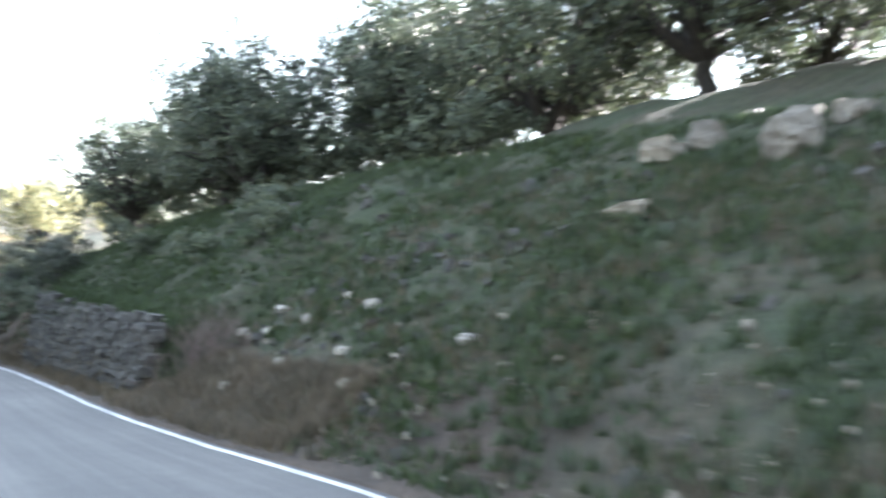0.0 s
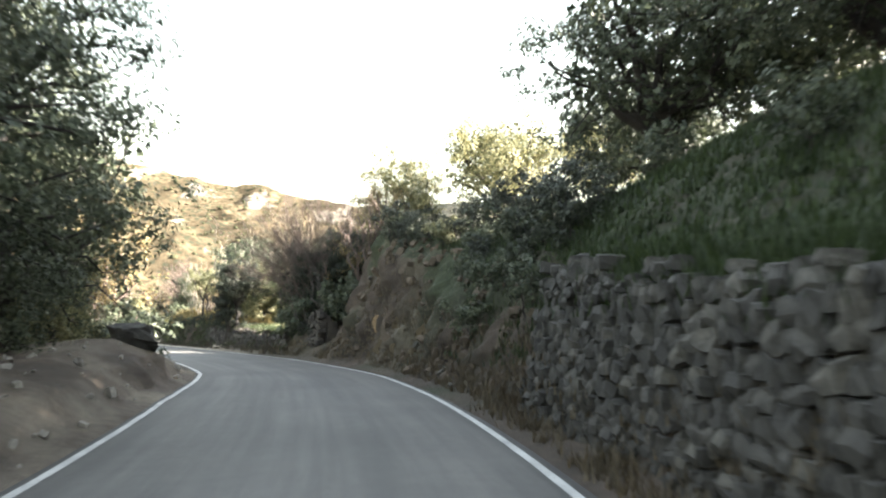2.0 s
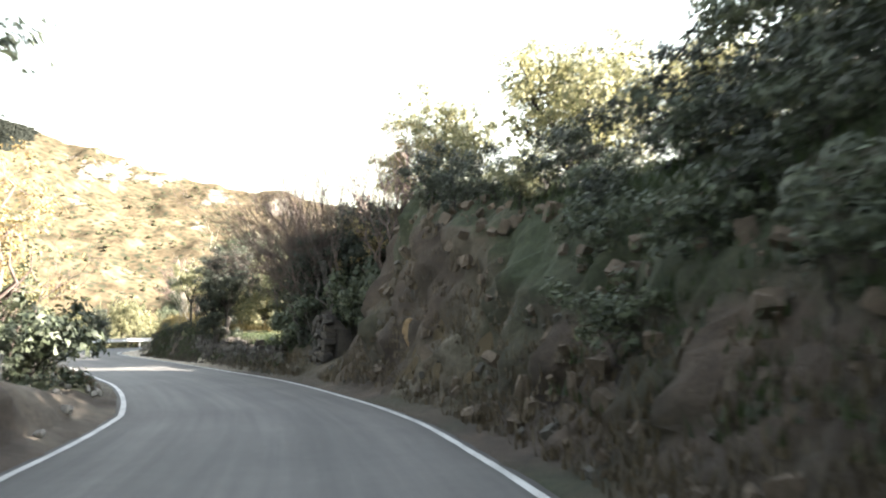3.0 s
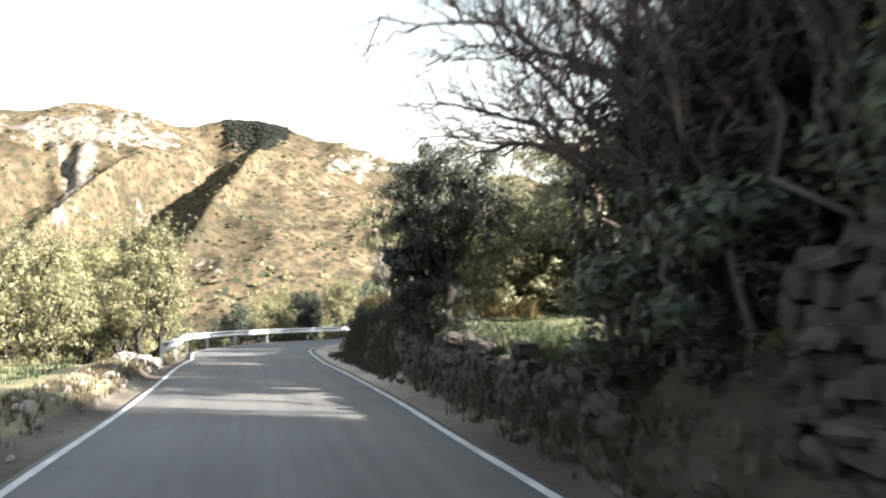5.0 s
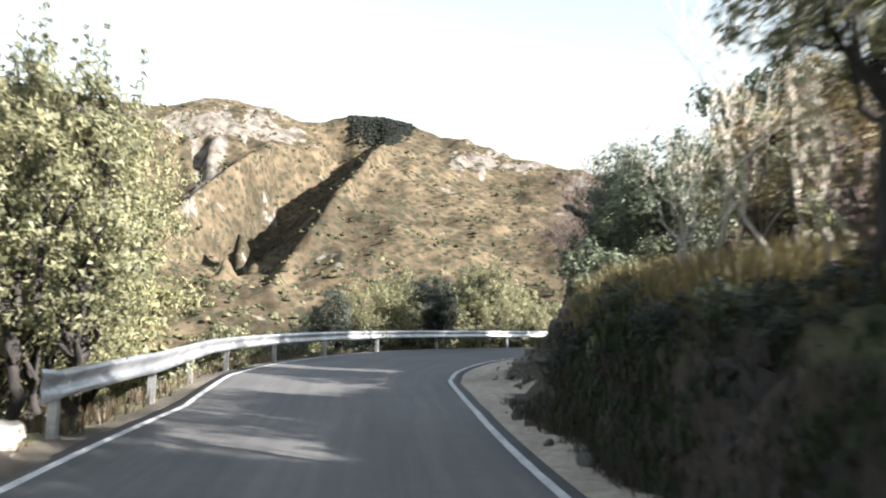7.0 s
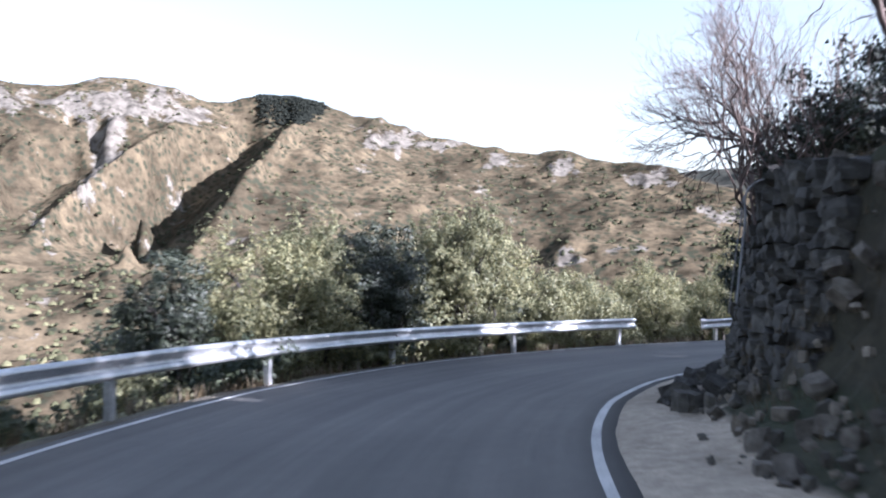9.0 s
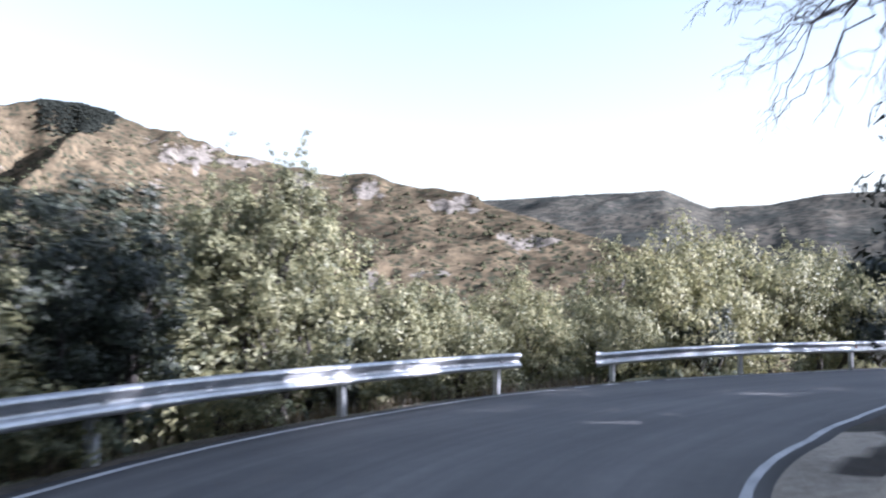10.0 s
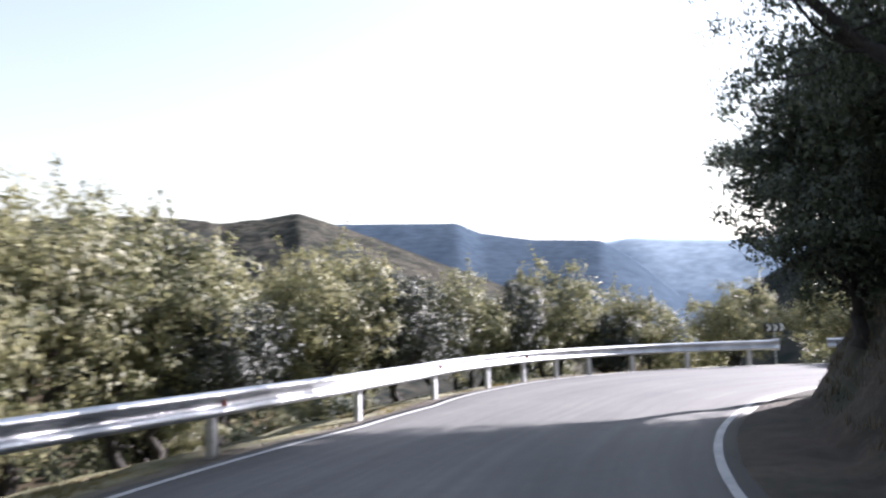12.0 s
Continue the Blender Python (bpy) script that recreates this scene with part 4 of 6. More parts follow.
for k, (p, size) in enumerate([((10.5, 0.65, 3.75), (0.55, 0.62, 0.68)), ((11.8, 2.05, 4.15), (0.5, 0.5, 0.45)), ((11.7, 2.75, 4.0), (0.5, 0.6, 0.35)), ((9.9, 2.6, 2.9), (0.4, 0.65, 0.22)), ((11.3, 0.0, 4.2), (0.5, 0.5, 0.3))]):
    boulder("pale limestone boulder lying high on the grassy bank", p, size, BUFF_STONE, k)
for k, (s, out, size) in enumerate([(11.6, 1.6, (0.2, 0.14, 0.12)), (12.4, 2.4, (0.22, 0.16, 0.14)), (13.2, 2.1, (0.2, 0.2, 0.15)), (10.4, 1.9, (0.2, 0.14, 0.12)), (12.0, 2.9, (0.16, 0.14, 0.1)), (12.9, 1.5, (0.14, 0.12, 0.1)), (13.8, 2.6, (0.2, 0.12, 0.12)), (12.2, 1.1, (0.34, 0.12, 0.14)), (11.0, 2.7, (0.22, 0.2, 0.16)), (9.4, 1.4, (0.26, 0.16, 0.16)), (8.3, 2.2, (0.22, 0.16, 0.12)), (14.4, 2.2, (0.26, 0.2, 0.16)), (16.6, 1.5, (0.34, 0.24, 0.12)), (18.2, 1.55, (0.24, 0.2, 0.1))]):
    boulder("pale broken stone among the grass below the bank", on_bank(1, s, out), size, STONE_PALE, 10 + k)
boulder("grey boulder set in the dirt mound beside the road", on_bank(-1, 39.0, 1.3), (1.0, 0.8, 0.6), STONE, 30)
boulder("pale boulder set in the dirt mound beside the road", on_bank(-1, 41.2, 1.7), (0.6, 0.5, 0.45), STONE_PALE, 31)
for k, (p, size) in enumerate([((19.55, 38.3, 1.3), (0.5, 0.8, 0.8)), ((19.4, 37.2, 0.8), (0.45, 0.6, 0.5)), ((19.9, 39.4, 1.9), (0.5, 0.6, 0.6))]):
    boulder("ochre rock outcrop bedded in the earth bank", p, size, OCHRE, 50 + k, 0.0)
for k, (s, out) in enumerate([(72.5, 1.3), (73.6, 1.0), (74.7, 0.9)]):
    boulder("pale boulder on the verge near the guard rail end", on_bank(-1, s, out), (0.55, 0.42, 0.35), STONE_PALE, 33 + k)


# two pale water pipes hanging down the corner wall
def water_pipe(label, points, radius):
    cu = bpy.data.curves.new("water_pipe", "CURVE")
    cu.dimensions, cu.bevel_depth, cu.bevel_resolution, cu.resolution_u = "3D", radius, 3, 6
    sp = cu.splines.new("BEZIER")
    sp.bezier_points.add(len(points) - 1)
    for b, (s, out, z) in zip(sp.bezier_points, points):
        b.co = at(s, right_line(s) + out, z).tolist()
        b.handle_left_type = b.handle_right_type = "AUTO"
    cu.materials.append(PIPE)
    tagged(new("water_pipe", cu), label, "pipe", "pipes on the wall")


water_pipe("pale plastic water pipe hanging down the corner wall", [(96.95, 1.68, 1.35), (97.2, 1.74, 1.9), (97.6, 1.8, 2.5), (97.9, 1.86, 3.0), (98.1, 2.3, 3.16), (98.3, 3.2, 3.2)], 0.018)
water_pipe("thin pale plastic water pipe hanging beside the first", [(97.9, 1.52, 1.2), (98.0, 1.6, 1.8), (98.2, 1.7, 2.5), (98.4, 1.8, 3.0), (98.6, 2.2, 3.14), (98.8, 3.2, 3.18)], 0.011)


# ---- guard rails ----
W_FORM = [(0.0, 0.155), (0.04, 0.148), (0.078, 0.118), (0.08, 0.085), (0.035, 0.045), (0.005, 0.02), (0.005, -0.02), (0.035, -0.045), (0.08, -0.085), (0.078, -0.118), (0.04, -0.148), (0.0, -0.155)]


def beam_mesh(line, s0, s1, drop=lambda s: 0.0, mid=0.64):
    ss = np.linspace(s0, s1, max(3, int((s1 - s0) / 0.3) + 1))
    front, back = [], []
    for s in ss:
        for q, t in ((0.0, front), (-0.005, back)):
            t.append([at(s, line(s) + o + q, mid + z - drop(s)) for o, z in W_FORM])
    k = len(W_FORM)
    ring = np.concatenate([np.array(front), np.array(back)[:, ::-1]], 1)
    ring = np.concatenate([ring, ring[:, :1]], 1)
    return mesh("beam", ring.reshape(-1, 3), grid_faces(len(ss), 2 * k + 1)[:, ::-1], ZINC)


def box_mesh(name, sx, sy, sz, material, bevel=0.006):
    bm = bmesh.new()
    bmesh.ops.create_cube(bm, size=1.0)
    bmesh.ops.scale(bm, vec=(sx, sy, sz), verts=bm.verts)
    bmesh.ops.bevel(bm, geom=bm.edges[:], offset=bevel, segments=1, affect="EDGES")
    me = bpy.data.meshes.new(name)
    bm.to_mesh(me)
    bm.free()
    me.materials.append(material)
    return me


def channel_mesh(material, h=1.35):
    """A C-shaped steel post, its open side along the road."""
    sec = [(-0.06, -0.05), (0.06, -0.05), (0.06, -0.03), (0.054, -0.03), (0.054, -0.044), (-0.054, -0.044), (-0.054, 0.044), (0.054, 0.044), (0.054, 0.03), (0.06, 0.03), (0.06, 0.05), (-0.06, 0.05)]
    n = len(sec)
    v = [(x, y, z) for z in (-0.5, h - 0.5) for x, y in sec]
    f = [(k, (k + 1) % n, n + (k + 1) % n, n + k) for k in range(n)]
    return mesh("post", v, f, material, False)


POST, BLOCK = channel_mesh(ZINC, 1.22), box_mesh("spacer", 0.1, 0.14, 0.2, ZINC)
BOLT = box_mesh("bolt", 0.035, 0.02, 0.035, ZINC, 0.008)


def guard_rail(label, line, posts, drop=lambda s: 0.0, leaning=(), step=4.0):
    root = new("guard_rail")
    tagged(root, label, "guard rail", "roadside guard rails")
    s0, s1 = posts[0] - 0.35, posts[-1] + 0.35
    cuts = list(np.arange(s0, s1, step))
    cuts = cuts + [s1] if s1 - cuts[-1] > 1 else cuts[:-1] + [s1]
    for k, (a, b) in enumerate(zip(cuts, cuts[1:])):
        part("beam", beam_mesh(lambda s, k=k: line(s) + 0.004 * (k % 2), a, b + 0.12, drop), root)
    for s in posts:
        p = at(s, line(s) - 0.14, -drop(s))
        r = Matrix.Translation(p.tolist()) @ Matrix.Rotation(heading(s), 4, "Z")
        if s in leaning:
            r = r @ Matrix.Rotation(radians(12), 4, "Y") @ Matrix.Rotation(radians(-6), 4, "X")
        post = part("post", POST, root, place=r)
        p = at(s, line(s) - 0.05, 0.64 - drop(s))
        part("spacer", BLOCK, post, place=r.inverted() @ Matrix.Translation(p.tolist()) @ Matrix.Rotation(heading(s), 4, "Z"))
        p = at(s, line(s) + 0.012, 0.64 - drop(s))
        part("bolt", BOLT, post, place=r.inverted() @ Matrix.Translation(p.tolist()) @ Matrix.Rotation(heading(s), 4, "Z"))
    return root


def fish_tail(root, line, s, way, drop=0.0):
    """The flared end piece of a rail."""
    rows = []
    for u in np.linspace(0, 1, 6):
        ss = s + way * 0.32 * u
        rows.append([at(ss, line(s) + o * (1 - 0.8 * u) - 0.05 * u * u, 0.64 - drop + z * (1 + 0.25 * u)) for o, z in W_FORM])
    part("end_piece", mesh("end_piece", np.array(rows).reshape(-1, 3), grid_faces(6, len(W_FORM)), ZINC), root)


def rail_one(s):
    return float(left_line(s)) - float(np.interp(s, (75, 80, 100, 110), (0.5, 0.45, 0.4, 0.25)))


def rail_two(s):
    return float(left_line(s)) - float(np.interp(s, (113, 115, 118, 121, 138), (1.15, 0.9, 0.65, 0.32, 0.4)))


def rail_three(s):
    return float(left_line(s)) - 0.4


rail = guard_rail("long galvanised steel W-beam guard rail on the outside of the bend", rail_one, [75.7 + 3.73 * k for k in range(10)], lambda s: float(np.interp(s, (75, 78), (0.03, 0))), (75.7 + 3.73 * 9,))
fish_tail(rail, rail_one, 75.4, -1, 0.03)
rail = guard_rail("bent galvanised steel guard rail with a flared end", rail_two, [113.9, 117.7, 121.25, 124.85, 128.4, 130.9, 132.45, 133.5, 134.35, 135.45, 136.7, 138.0], lambda s: float(np.interp(s, (113.4, 115.5, 118), (0.14, 0.06, 0))), (113.9,))
fish_tail(rail, rail_two, 113.6, -1, 0.14)
fish_tail(rail, rail_two, 138.3, 1)
for s_ in (121.25, 128.4, 132.45):
    p = at(s_, rail_two(s_) + 0.03, 0.64)
    part("reflector", box_mesh("reflector", 0.02, 0.07, 0.08, RED, 0.006), rail, "small red reflector", Matrix.Translation(p.tolist()) @ Matrix.Rotation(heading(s_), 4, "Z"))
guard_rail("short galvanised steel guard rail past the bend", rail_three, [139.9, 143.9, 147.9, 151.9])


# chevron board at the end of the second rail
BLACK = grainy("sign_black", (0.012, 0.012, 0.013), (0.02, 0.02, 0.02), 3, 30, 0.5, 0.1, 0.002)
WHITE = grainy("sign_white", (0.6, 0.6, 0.58), (0.75, 0.75, 0.73), 3, 30, 0.5, 0.1, 0.002)


def chevron_sign(place):
    root = new("chevron_sign")
    root.matrix_basis = place
    tagged(root, "black and white chevron bend sign behind the rail", "road sign")
    part("board", box_mesh("board", 0.95, 0.025, 0.42, BLACK), root, place=pose(0, 0, 0.95))
    for k in range(3):
        bm = bmesh.new()
        x = -0.34 + 0.29 * k
        pts = [(x, 0.17), (x + 0.11, 0.17), (x + 0.22, 0), (x + 0.11, -0.17), (x, -0.17), (x + 0.11, 0)]
        fr = [bm.verts.new((a_, -0.017, z_)) for a_, z_ in pts]
        bk = [bm.verts.new((a_, -0.012, z_)) for a_, z_ in pts]
        for q in ((0, 5, 2, 1), (5, 4, 3, 2)):
            bm.faces.new([fr[i] for i in q])
        for i in range(6):
            bm.faces.new([fr[i], fr[(i + 1) % 6], bk[(i + 1) % 6], bk[i]])
        me = bpy.data.meshes.new("chevron")
        bm.to_mesh(me)
        bm.free()
        me.materials.append(WHITE)
        part("chevron", me, root, "white arrow stripe", pose(0, 0, 0.95))
    part("post", box_mesh("post", 0.06, 0.04, 2.5, ZINC), root, place=pose(0, 0.04, -0.15))


chevron_sign(pose(63.6, 99.3, 0.5, 0, 0, -93) @ Matrix.Diagonal((0.72, 0.72, 0.72, 1)))


# ---- trees and shrubs ----
def tube(points, radii, sides=6):
    p, r = np.asarray(points, float), np.asarray(radii, float)
    t = np.gradient(p, axis=0)
    t /= np.linalg.norm(t, axis=1)[:, None] + 1e-9
    ref = np.where(np.abs(t[:, 2:3]) > 0.9, [[1.0, 0, 0]], [[0, 0, 1.0]])
    a = np.cross(t, ref)
    a /= np.linalg.norm(a, axis=1)[:, None] + 1e-9
    b = np.cross(t, a)
    ang = np.linspace(0, 2 * np.pi, sides, endpoint=False)
    v = p[:, None] + r[:, None, None] * (a[:, None] * np.cos(ang)[None, :, None] + b[:, None] * np.sin(ang)[None, :, None])
    i = np.arange(len(p) - 1)[:, None] * sides
    k = np.arange(sides)[None]
    f = np.stack([i + k, i + (k + 1) % sides, i + sides + (k + 1) % sides, i + sides + k], -1).reshape(-1, 4)
    return v.reshape(-1, 3), f


def gather(tubes):
    vs, fs, n = [], [], 0
    for v, f in tubes:
        vs.append(v)
        fs.append(f + n)
        n += len(v)
    return np.vstack(vs), np.vstack(fs)


def bend(rng, a, b, n, wob):
    """A crooked way from a to b."""
    u = np.linspace(0, 1, n)[:, None]
    p = a * (1 - u) + b * u
    w = rng.normal(0, wob, (n, 3)) * np.sin(np.pi * u)
    return p + w * np.linalg.norm(b - a)


def leaf_cloud(rng, centres, sizes, count, length, width, mid, droop=0.3):
    """Single leaves gathered densely about the ends of the branches, each a pointed blade of its own."""
    k = rng.choice(len(centres), count, p=sizes ** 2 / (sizes ** 2).sum())
    way = rng.normal(0, 1, (count, 3))
    way /= np.linalg.norm(way, axis=1)[:, None]
    c = centres[k] + way * (rng.random((count, 1)) ** 0.6) * sizes[k][:, None] * (1.1, 1.1, 0.85)
    out = c - mid
    out /= np.linalg.norm(out, axis=1)[:, None] + 1e-6
    face = way * 0.8 + out * 0.5 + (0, 0, 0.25) + rng.normal(0, 0.32, (count, 3))
    face /= np.linalg.norm(face, axis=1)[:, None]
    d = way * 0.5 + rng.normal(0, 0.7, (count, 3))
    d[:, 2] -= droop
    e = np.cross(face, d)
    e /= np.linalg.norm(e, axis=1)[:, None] + 1e-9
    d = np.cross(e, face)
    L = length * rng.uniform(0.6, 1.4, (count, 1))
    w = width * rng.uniform(0.7, 1.3, (count, 1))
    v = np.stack([c - d * L / 2 - e * w / 2, c - d * L / 2 + e * w / 2, c + d * L / 2], 1)
    return v.reshape(-1, 3)


def tree(name, label, seed, trunk, trunk_r, crown, radii, leaves, leaf=(0.13, 0.05), leafage=None, bark=None, clumps=120, lean=(0, 0), stems=1, category="tree", lobes=11, inner=150, lobe=0.46, tuft=0.17, shoots=0, heart_leaf=0.06):
    """A tree: crooked trunk, limbs that end in lobes of the crown, and leaf clumps with gaps over each lobe."""
    rng = np.random.default_rng(seed)
    root = new(name)
    tagged(root, label, category)
    r = np.array(radii, float)
    mid = np.array([lean[0], lean[1], crown])
    heads, tubes, tips, sizes, heart = [], [], [], [], []
    tr = trunk_r / (1 if stems == 1 else 1.5)
    for q in range(stems):
        ang = 2 * np.pi * q / stems + rng.uniform(0, 1)
        wide = (stems > 1) * np.array([math.cos(ang), math.sin(ang), 0])
        foot = wide * 0.18 + (0, 0, -0.3)
        head = np.array([lean[0] * 0.45, lean[1] * 0.45, trunk]) + wide * r[0] * 0.25
        pts = bend(rng, foot, head, 7, 0.06)
        rad = np.linspace(1.0, 0.62, 7) * tr
        rad[0] *= 1.5
        rad[1] *= 1.15
        tubes.append(tube(pts, rad, 8))
        heads.append(head)
    for j in range(lobes):
        # lobes spread evenly round the crown, at uneven heights and sizes
        h = 1 - 1.85 * (j + 0.5) / lobes
        a = 2.4 * j + rng.uniform(-0.5, 0.5)
        flat = math.sqrt(max(0.05, 1 - h * h))
        c = mid + r * np.array([math.cos(a) * flat, math.sin(a) * flat, h]) * rng.uniform(0.48, 0.68)
        lr = r * lobe * rng.uniform(0.75, 1.2)
        head = min(heads, key=lambda p: np.linalg.norm(p - c))
        limb = bend(rng, head, c, 5, 0.08)
        tubes.append(tube(limb, np.linspace(0.5, 0.18, 5) * tr, 5))
        for n in range(max(3, clumps // lobes)):
            v = rng.normal(0, 1, 3)
            v /= np.linalg.norm(v)
            tip = c + lr * v * rng.uniform(0.6, 1.12)
            if n % 3 == 0:
                br = bend(rng, limb[3 + n % 2], tip, 4, 0.1)
                tubes.append(tube(br, np.linspace(0.13, 0.04, 4) * tr, 3))
            tips.append(tip)
            sizes.append(rng.uniform(0.65, 1.3) * tuft * r.mean())
        v = rng.normal(0, 1, (inner, 3))
        v /= np.linalg.norm(v, axis=1)[:, None]
        heart.append(c + lr * v * rng.uniform(0.1, 0.6, (inner, 1)))
    high = [p for p in tips if p[2] > mid[2] + 0.35 * r[2]]
    for q in range(shoots):
        # thin upright shoots standing out of the top
        a = high[rng.integers(0, len(high))]
        b = a + np.array([rng.normal(0, 0.1), rng.normal(0, 0.1), rng.uniform(0.2, 0.42)]) * r[2]
        tubes.append(tube(bend(rng, a, b, 4, 0.03), np.linspace(0.06, 0.02, 4) * tr, 3))
        for w in np.linspace(0.15, 1.0, 5):
            tips.append(a + (b - a) * w)
            sizes.append(0.055 * r.mean() * (1.25 - 0.6 * w))
    v, f = gather(tubes)
    part("trunk", mesh("trunk", v, f, bark or BARK), root)
    v = leaf_cloud(rng, np.array(tips), np.array(sizes), leaves, leaf[0], leaf[1], mid)
    if inner:
        heart = np.vstack(heart)
        v = np.vstack([v, leaf_cloud(rng, heart, np.full(len(heart), 0.05), len(heart), r.mean() * heart_leaf, r.mean() * heart_leaf * 0.75, mid)])
    part("crown", mesh("crown", v, np.arange(len(v)).reshape(-1, 3), leafage or OLIVE, False), root)
    return root


def footing(x, y):
    """Height of the bank or the ground where something grows."""
    s, d = nearest(np.array([float(x)]), np.array([float(y)]))
    s, d = float(s[0]), float(d[0])
    side = 1 if d > 0 else -1
    out = d - float(right_line(s)) if side > 0 else float(left_line(s)) - d
    last = section(RIGHT_BANK if side > 0 else LEFT_BANK, np.array([s]))[0][-1, 0]
    return bank_height(side, s, out) if out < last else float(land(np.array([float(x)]), np.array([float(y)]))[0])


class Stand:
    """Puts one grown tree at its first place, and copies of it at the next ones."""

    def __init__(self, ob):
        self.ob, self.used = ob, False

    def put(self, x, y, z, turn=0.0, size=1.0, label=""):
        z = min(z, footing(x, y) - 0.05)
        m = pose(x, y, z, 0, 0, turn) @ Matrix.Diagonal((size, size, size, 1))
        if not self.used:
            self.ob.matrix_basis, self.used, ob = m, True, self.ob
        else:
            sc = self.ob.scale.copy()
            ob = copy_thing(self.ob, pose(x, y, z, 0, 0, turn) @ Matrix.Diagonal((size / sc[0], size / sc[1], size / sc[2], 1)))
        if label:
            ob["label"] = label
        return ob


dark_a = Stand(tree("oak_tree", "dark-leaved evergreen oak on top of the bank", 21, 1.0, 0.24, 3.0, (3.1, 3.1, 2.8), 16500, (0.125, 0.079), OLIVE_DARK, clumps=230, lobes=13))
dark_n = Stand(tree("oak_tree", "old evergreen oak with small dark leaves and heavy limbs", 20, 1.0, 0.26, 3.0, (3.1, 3.1, 2.8), 20000, (0.099, 0.06), OLIVE_DARK, clumps=300, lobes=15, tuft=0.13, inner=160))
dark_v = Stand(tree("oak_tree", "evergreen oak with fine dark leaves leaning over the road", 20, 1.3, 0.24, 3.4, (3.1, 3.1, 2.4), 30000, (0.052, 0.033), OLIVE_DARK, clumps=240, lobes=15, tuft=0.11, inner=200, heart_leaf=0.024, lobe=0.41))
dark_w = Stand(tree("oak_tree", "dark evergreen oak hanging over the dirt verge", 20, 1.2, 0.26, 3.2, (3.1, 3.1, 2.6), 64000, (0.058, 0.037), OLIVE_DARK, clumps=330, lobes=15, tuft=0.13, inner=420, heart_leaf=0.03))
dark_b = Stand(tree("oak_tree", "dark spreading evergreen oak on top of the bank", 22, 0.9, 0.2, 2.6, (2.8, 2.8, 2.4), 14800, (0.117, 0.0764), OLIVE_DARK, clumps=200, lobes=12))
dark_i = Stand(tree("oak_tree", "slim ivy-clad dark tree at the terrace edge", 64, 1.6, 0.2, 2.0, (0.95, 0.95, 1.75), 15000, (0.07, 0.05), SHADED_EVERGREEN, clumps=150, lobes=12, inner=160))
dark_k = Stand(tree("oak_tree", "dark evergreen oak crowding over the thicket", 65, 1.0, 0.2, 3.0, (2.6, 2.6, 2.4), 14500, (0.1, 0.06), SHADED_EVERGREEN, clumps=260, lobes=14, tuft=0.13, inner=220))
dark_t = Stand(tree("oak_tree", "dark evergreen oak with a bare leaning trunk", 46, 1.7, 0.17, 3.6, (2.0, 2.0, 1.5), 14800, (0.0858, 0.0507), OLIVE_DARK, clumps=150, lobes=10))
# same form as dark_t, with the shade on its crown put into the leaves
dark_u = Stand(tree("oak_tree", "dark evergreen oak with a stout trunk at the terrace edge", 46, 1.7, 0.19, 3.6, (2.0, 2.0, 1.6), 24000, (0.08, 0.047), SHADED_EVERGREEN, clumps=200, lobes=12, inner=320))
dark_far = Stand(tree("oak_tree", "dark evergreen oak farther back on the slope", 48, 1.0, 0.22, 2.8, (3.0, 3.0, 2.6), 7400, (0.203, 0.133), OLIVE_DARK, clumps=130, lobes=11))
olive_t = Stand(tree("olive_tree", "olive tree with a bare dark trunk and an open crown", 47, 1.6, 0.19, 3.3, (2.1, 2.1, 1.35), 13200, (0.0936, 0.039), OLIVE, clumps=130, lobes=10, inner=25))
dark_c = Stand(tree("oak_tree", "slim dark evergreen tree beside the road", 23, 0.8, 0.12, 2.4, (1.15, 1.15, 2.0), 11600, (0.078, 0.0468), SHADED_EVERGREEN, clumps=110, lobes=9))
olive_a = Stand(tree("olive_tree", "grey-green olive tree with a crooked trunk", 24, 1.0, 0.2, 2.7, (2.3, 2.3, 2.1), 14000, (0.109, 0.0515), OLIVE, clumps=190, lobes=12))
olive_n = Stand(tree("olive_tree", "tall sunlit olive tree with fine pale leaves", 49, 0.9, 0.22, 3.3, (3.0, 3.0, 3.2), 30000, (0.092, 0.039), OLIVE, clumps=300, lobes=15, stems=2, tuft=0.13, inner=200, shoots=26))
olive_s = Stand(tree("olive_tree", "slender sunlit olive tree at the field edge", 63, 0.9, 0.16, 2.9, (1.55, 1.55, 2.3), 18500, (0.092, 0.038), OLIVE, clumps=230, lobes=14, stems=2, tuft=0.13, inner=120, lobe=0.4, shoots=26))
olive_b = Stand(tree("olive_tree", "pale sunlit olive tree with a full crown", 25, 0.7, 0.16, 2.2, (2.1, 2.1, 2.2), 14000, (0.108, 0.046), OLIVE, clumps=210, lobes=12, stems=2, lobe=0.4, shoots=16))
olive_c = Stand(tree("olive_tree", "low rounded olive tree on the slope", 26, 0.6, 0.15, 1.8, (1.9, 1.9, 1.65), 12500, (0.102, 0.044), OLIVE, clumps=170, lobes=10, stems=2, lobe=0.42, shoots=16))
olive_m = Stand(tree("olive_tree", "dusty olive tree growing behind the guard rail", 44, 1.1, 0.16, 2.5, (2.1, 2.1, 1.65), 11000, (0.115, 0.052), OLIVE, clumps=160, lobes=11, stems=2, lobe=0.4, shoots=16))
olive_far = Stand(tree("olive_tree", "olive tree farther down the slope", 43, 0.7, 0.17, 2.5, (2.2, 2.2, 2.0), 4100, (0.211, 0.101), OLIVE, clumps=110))
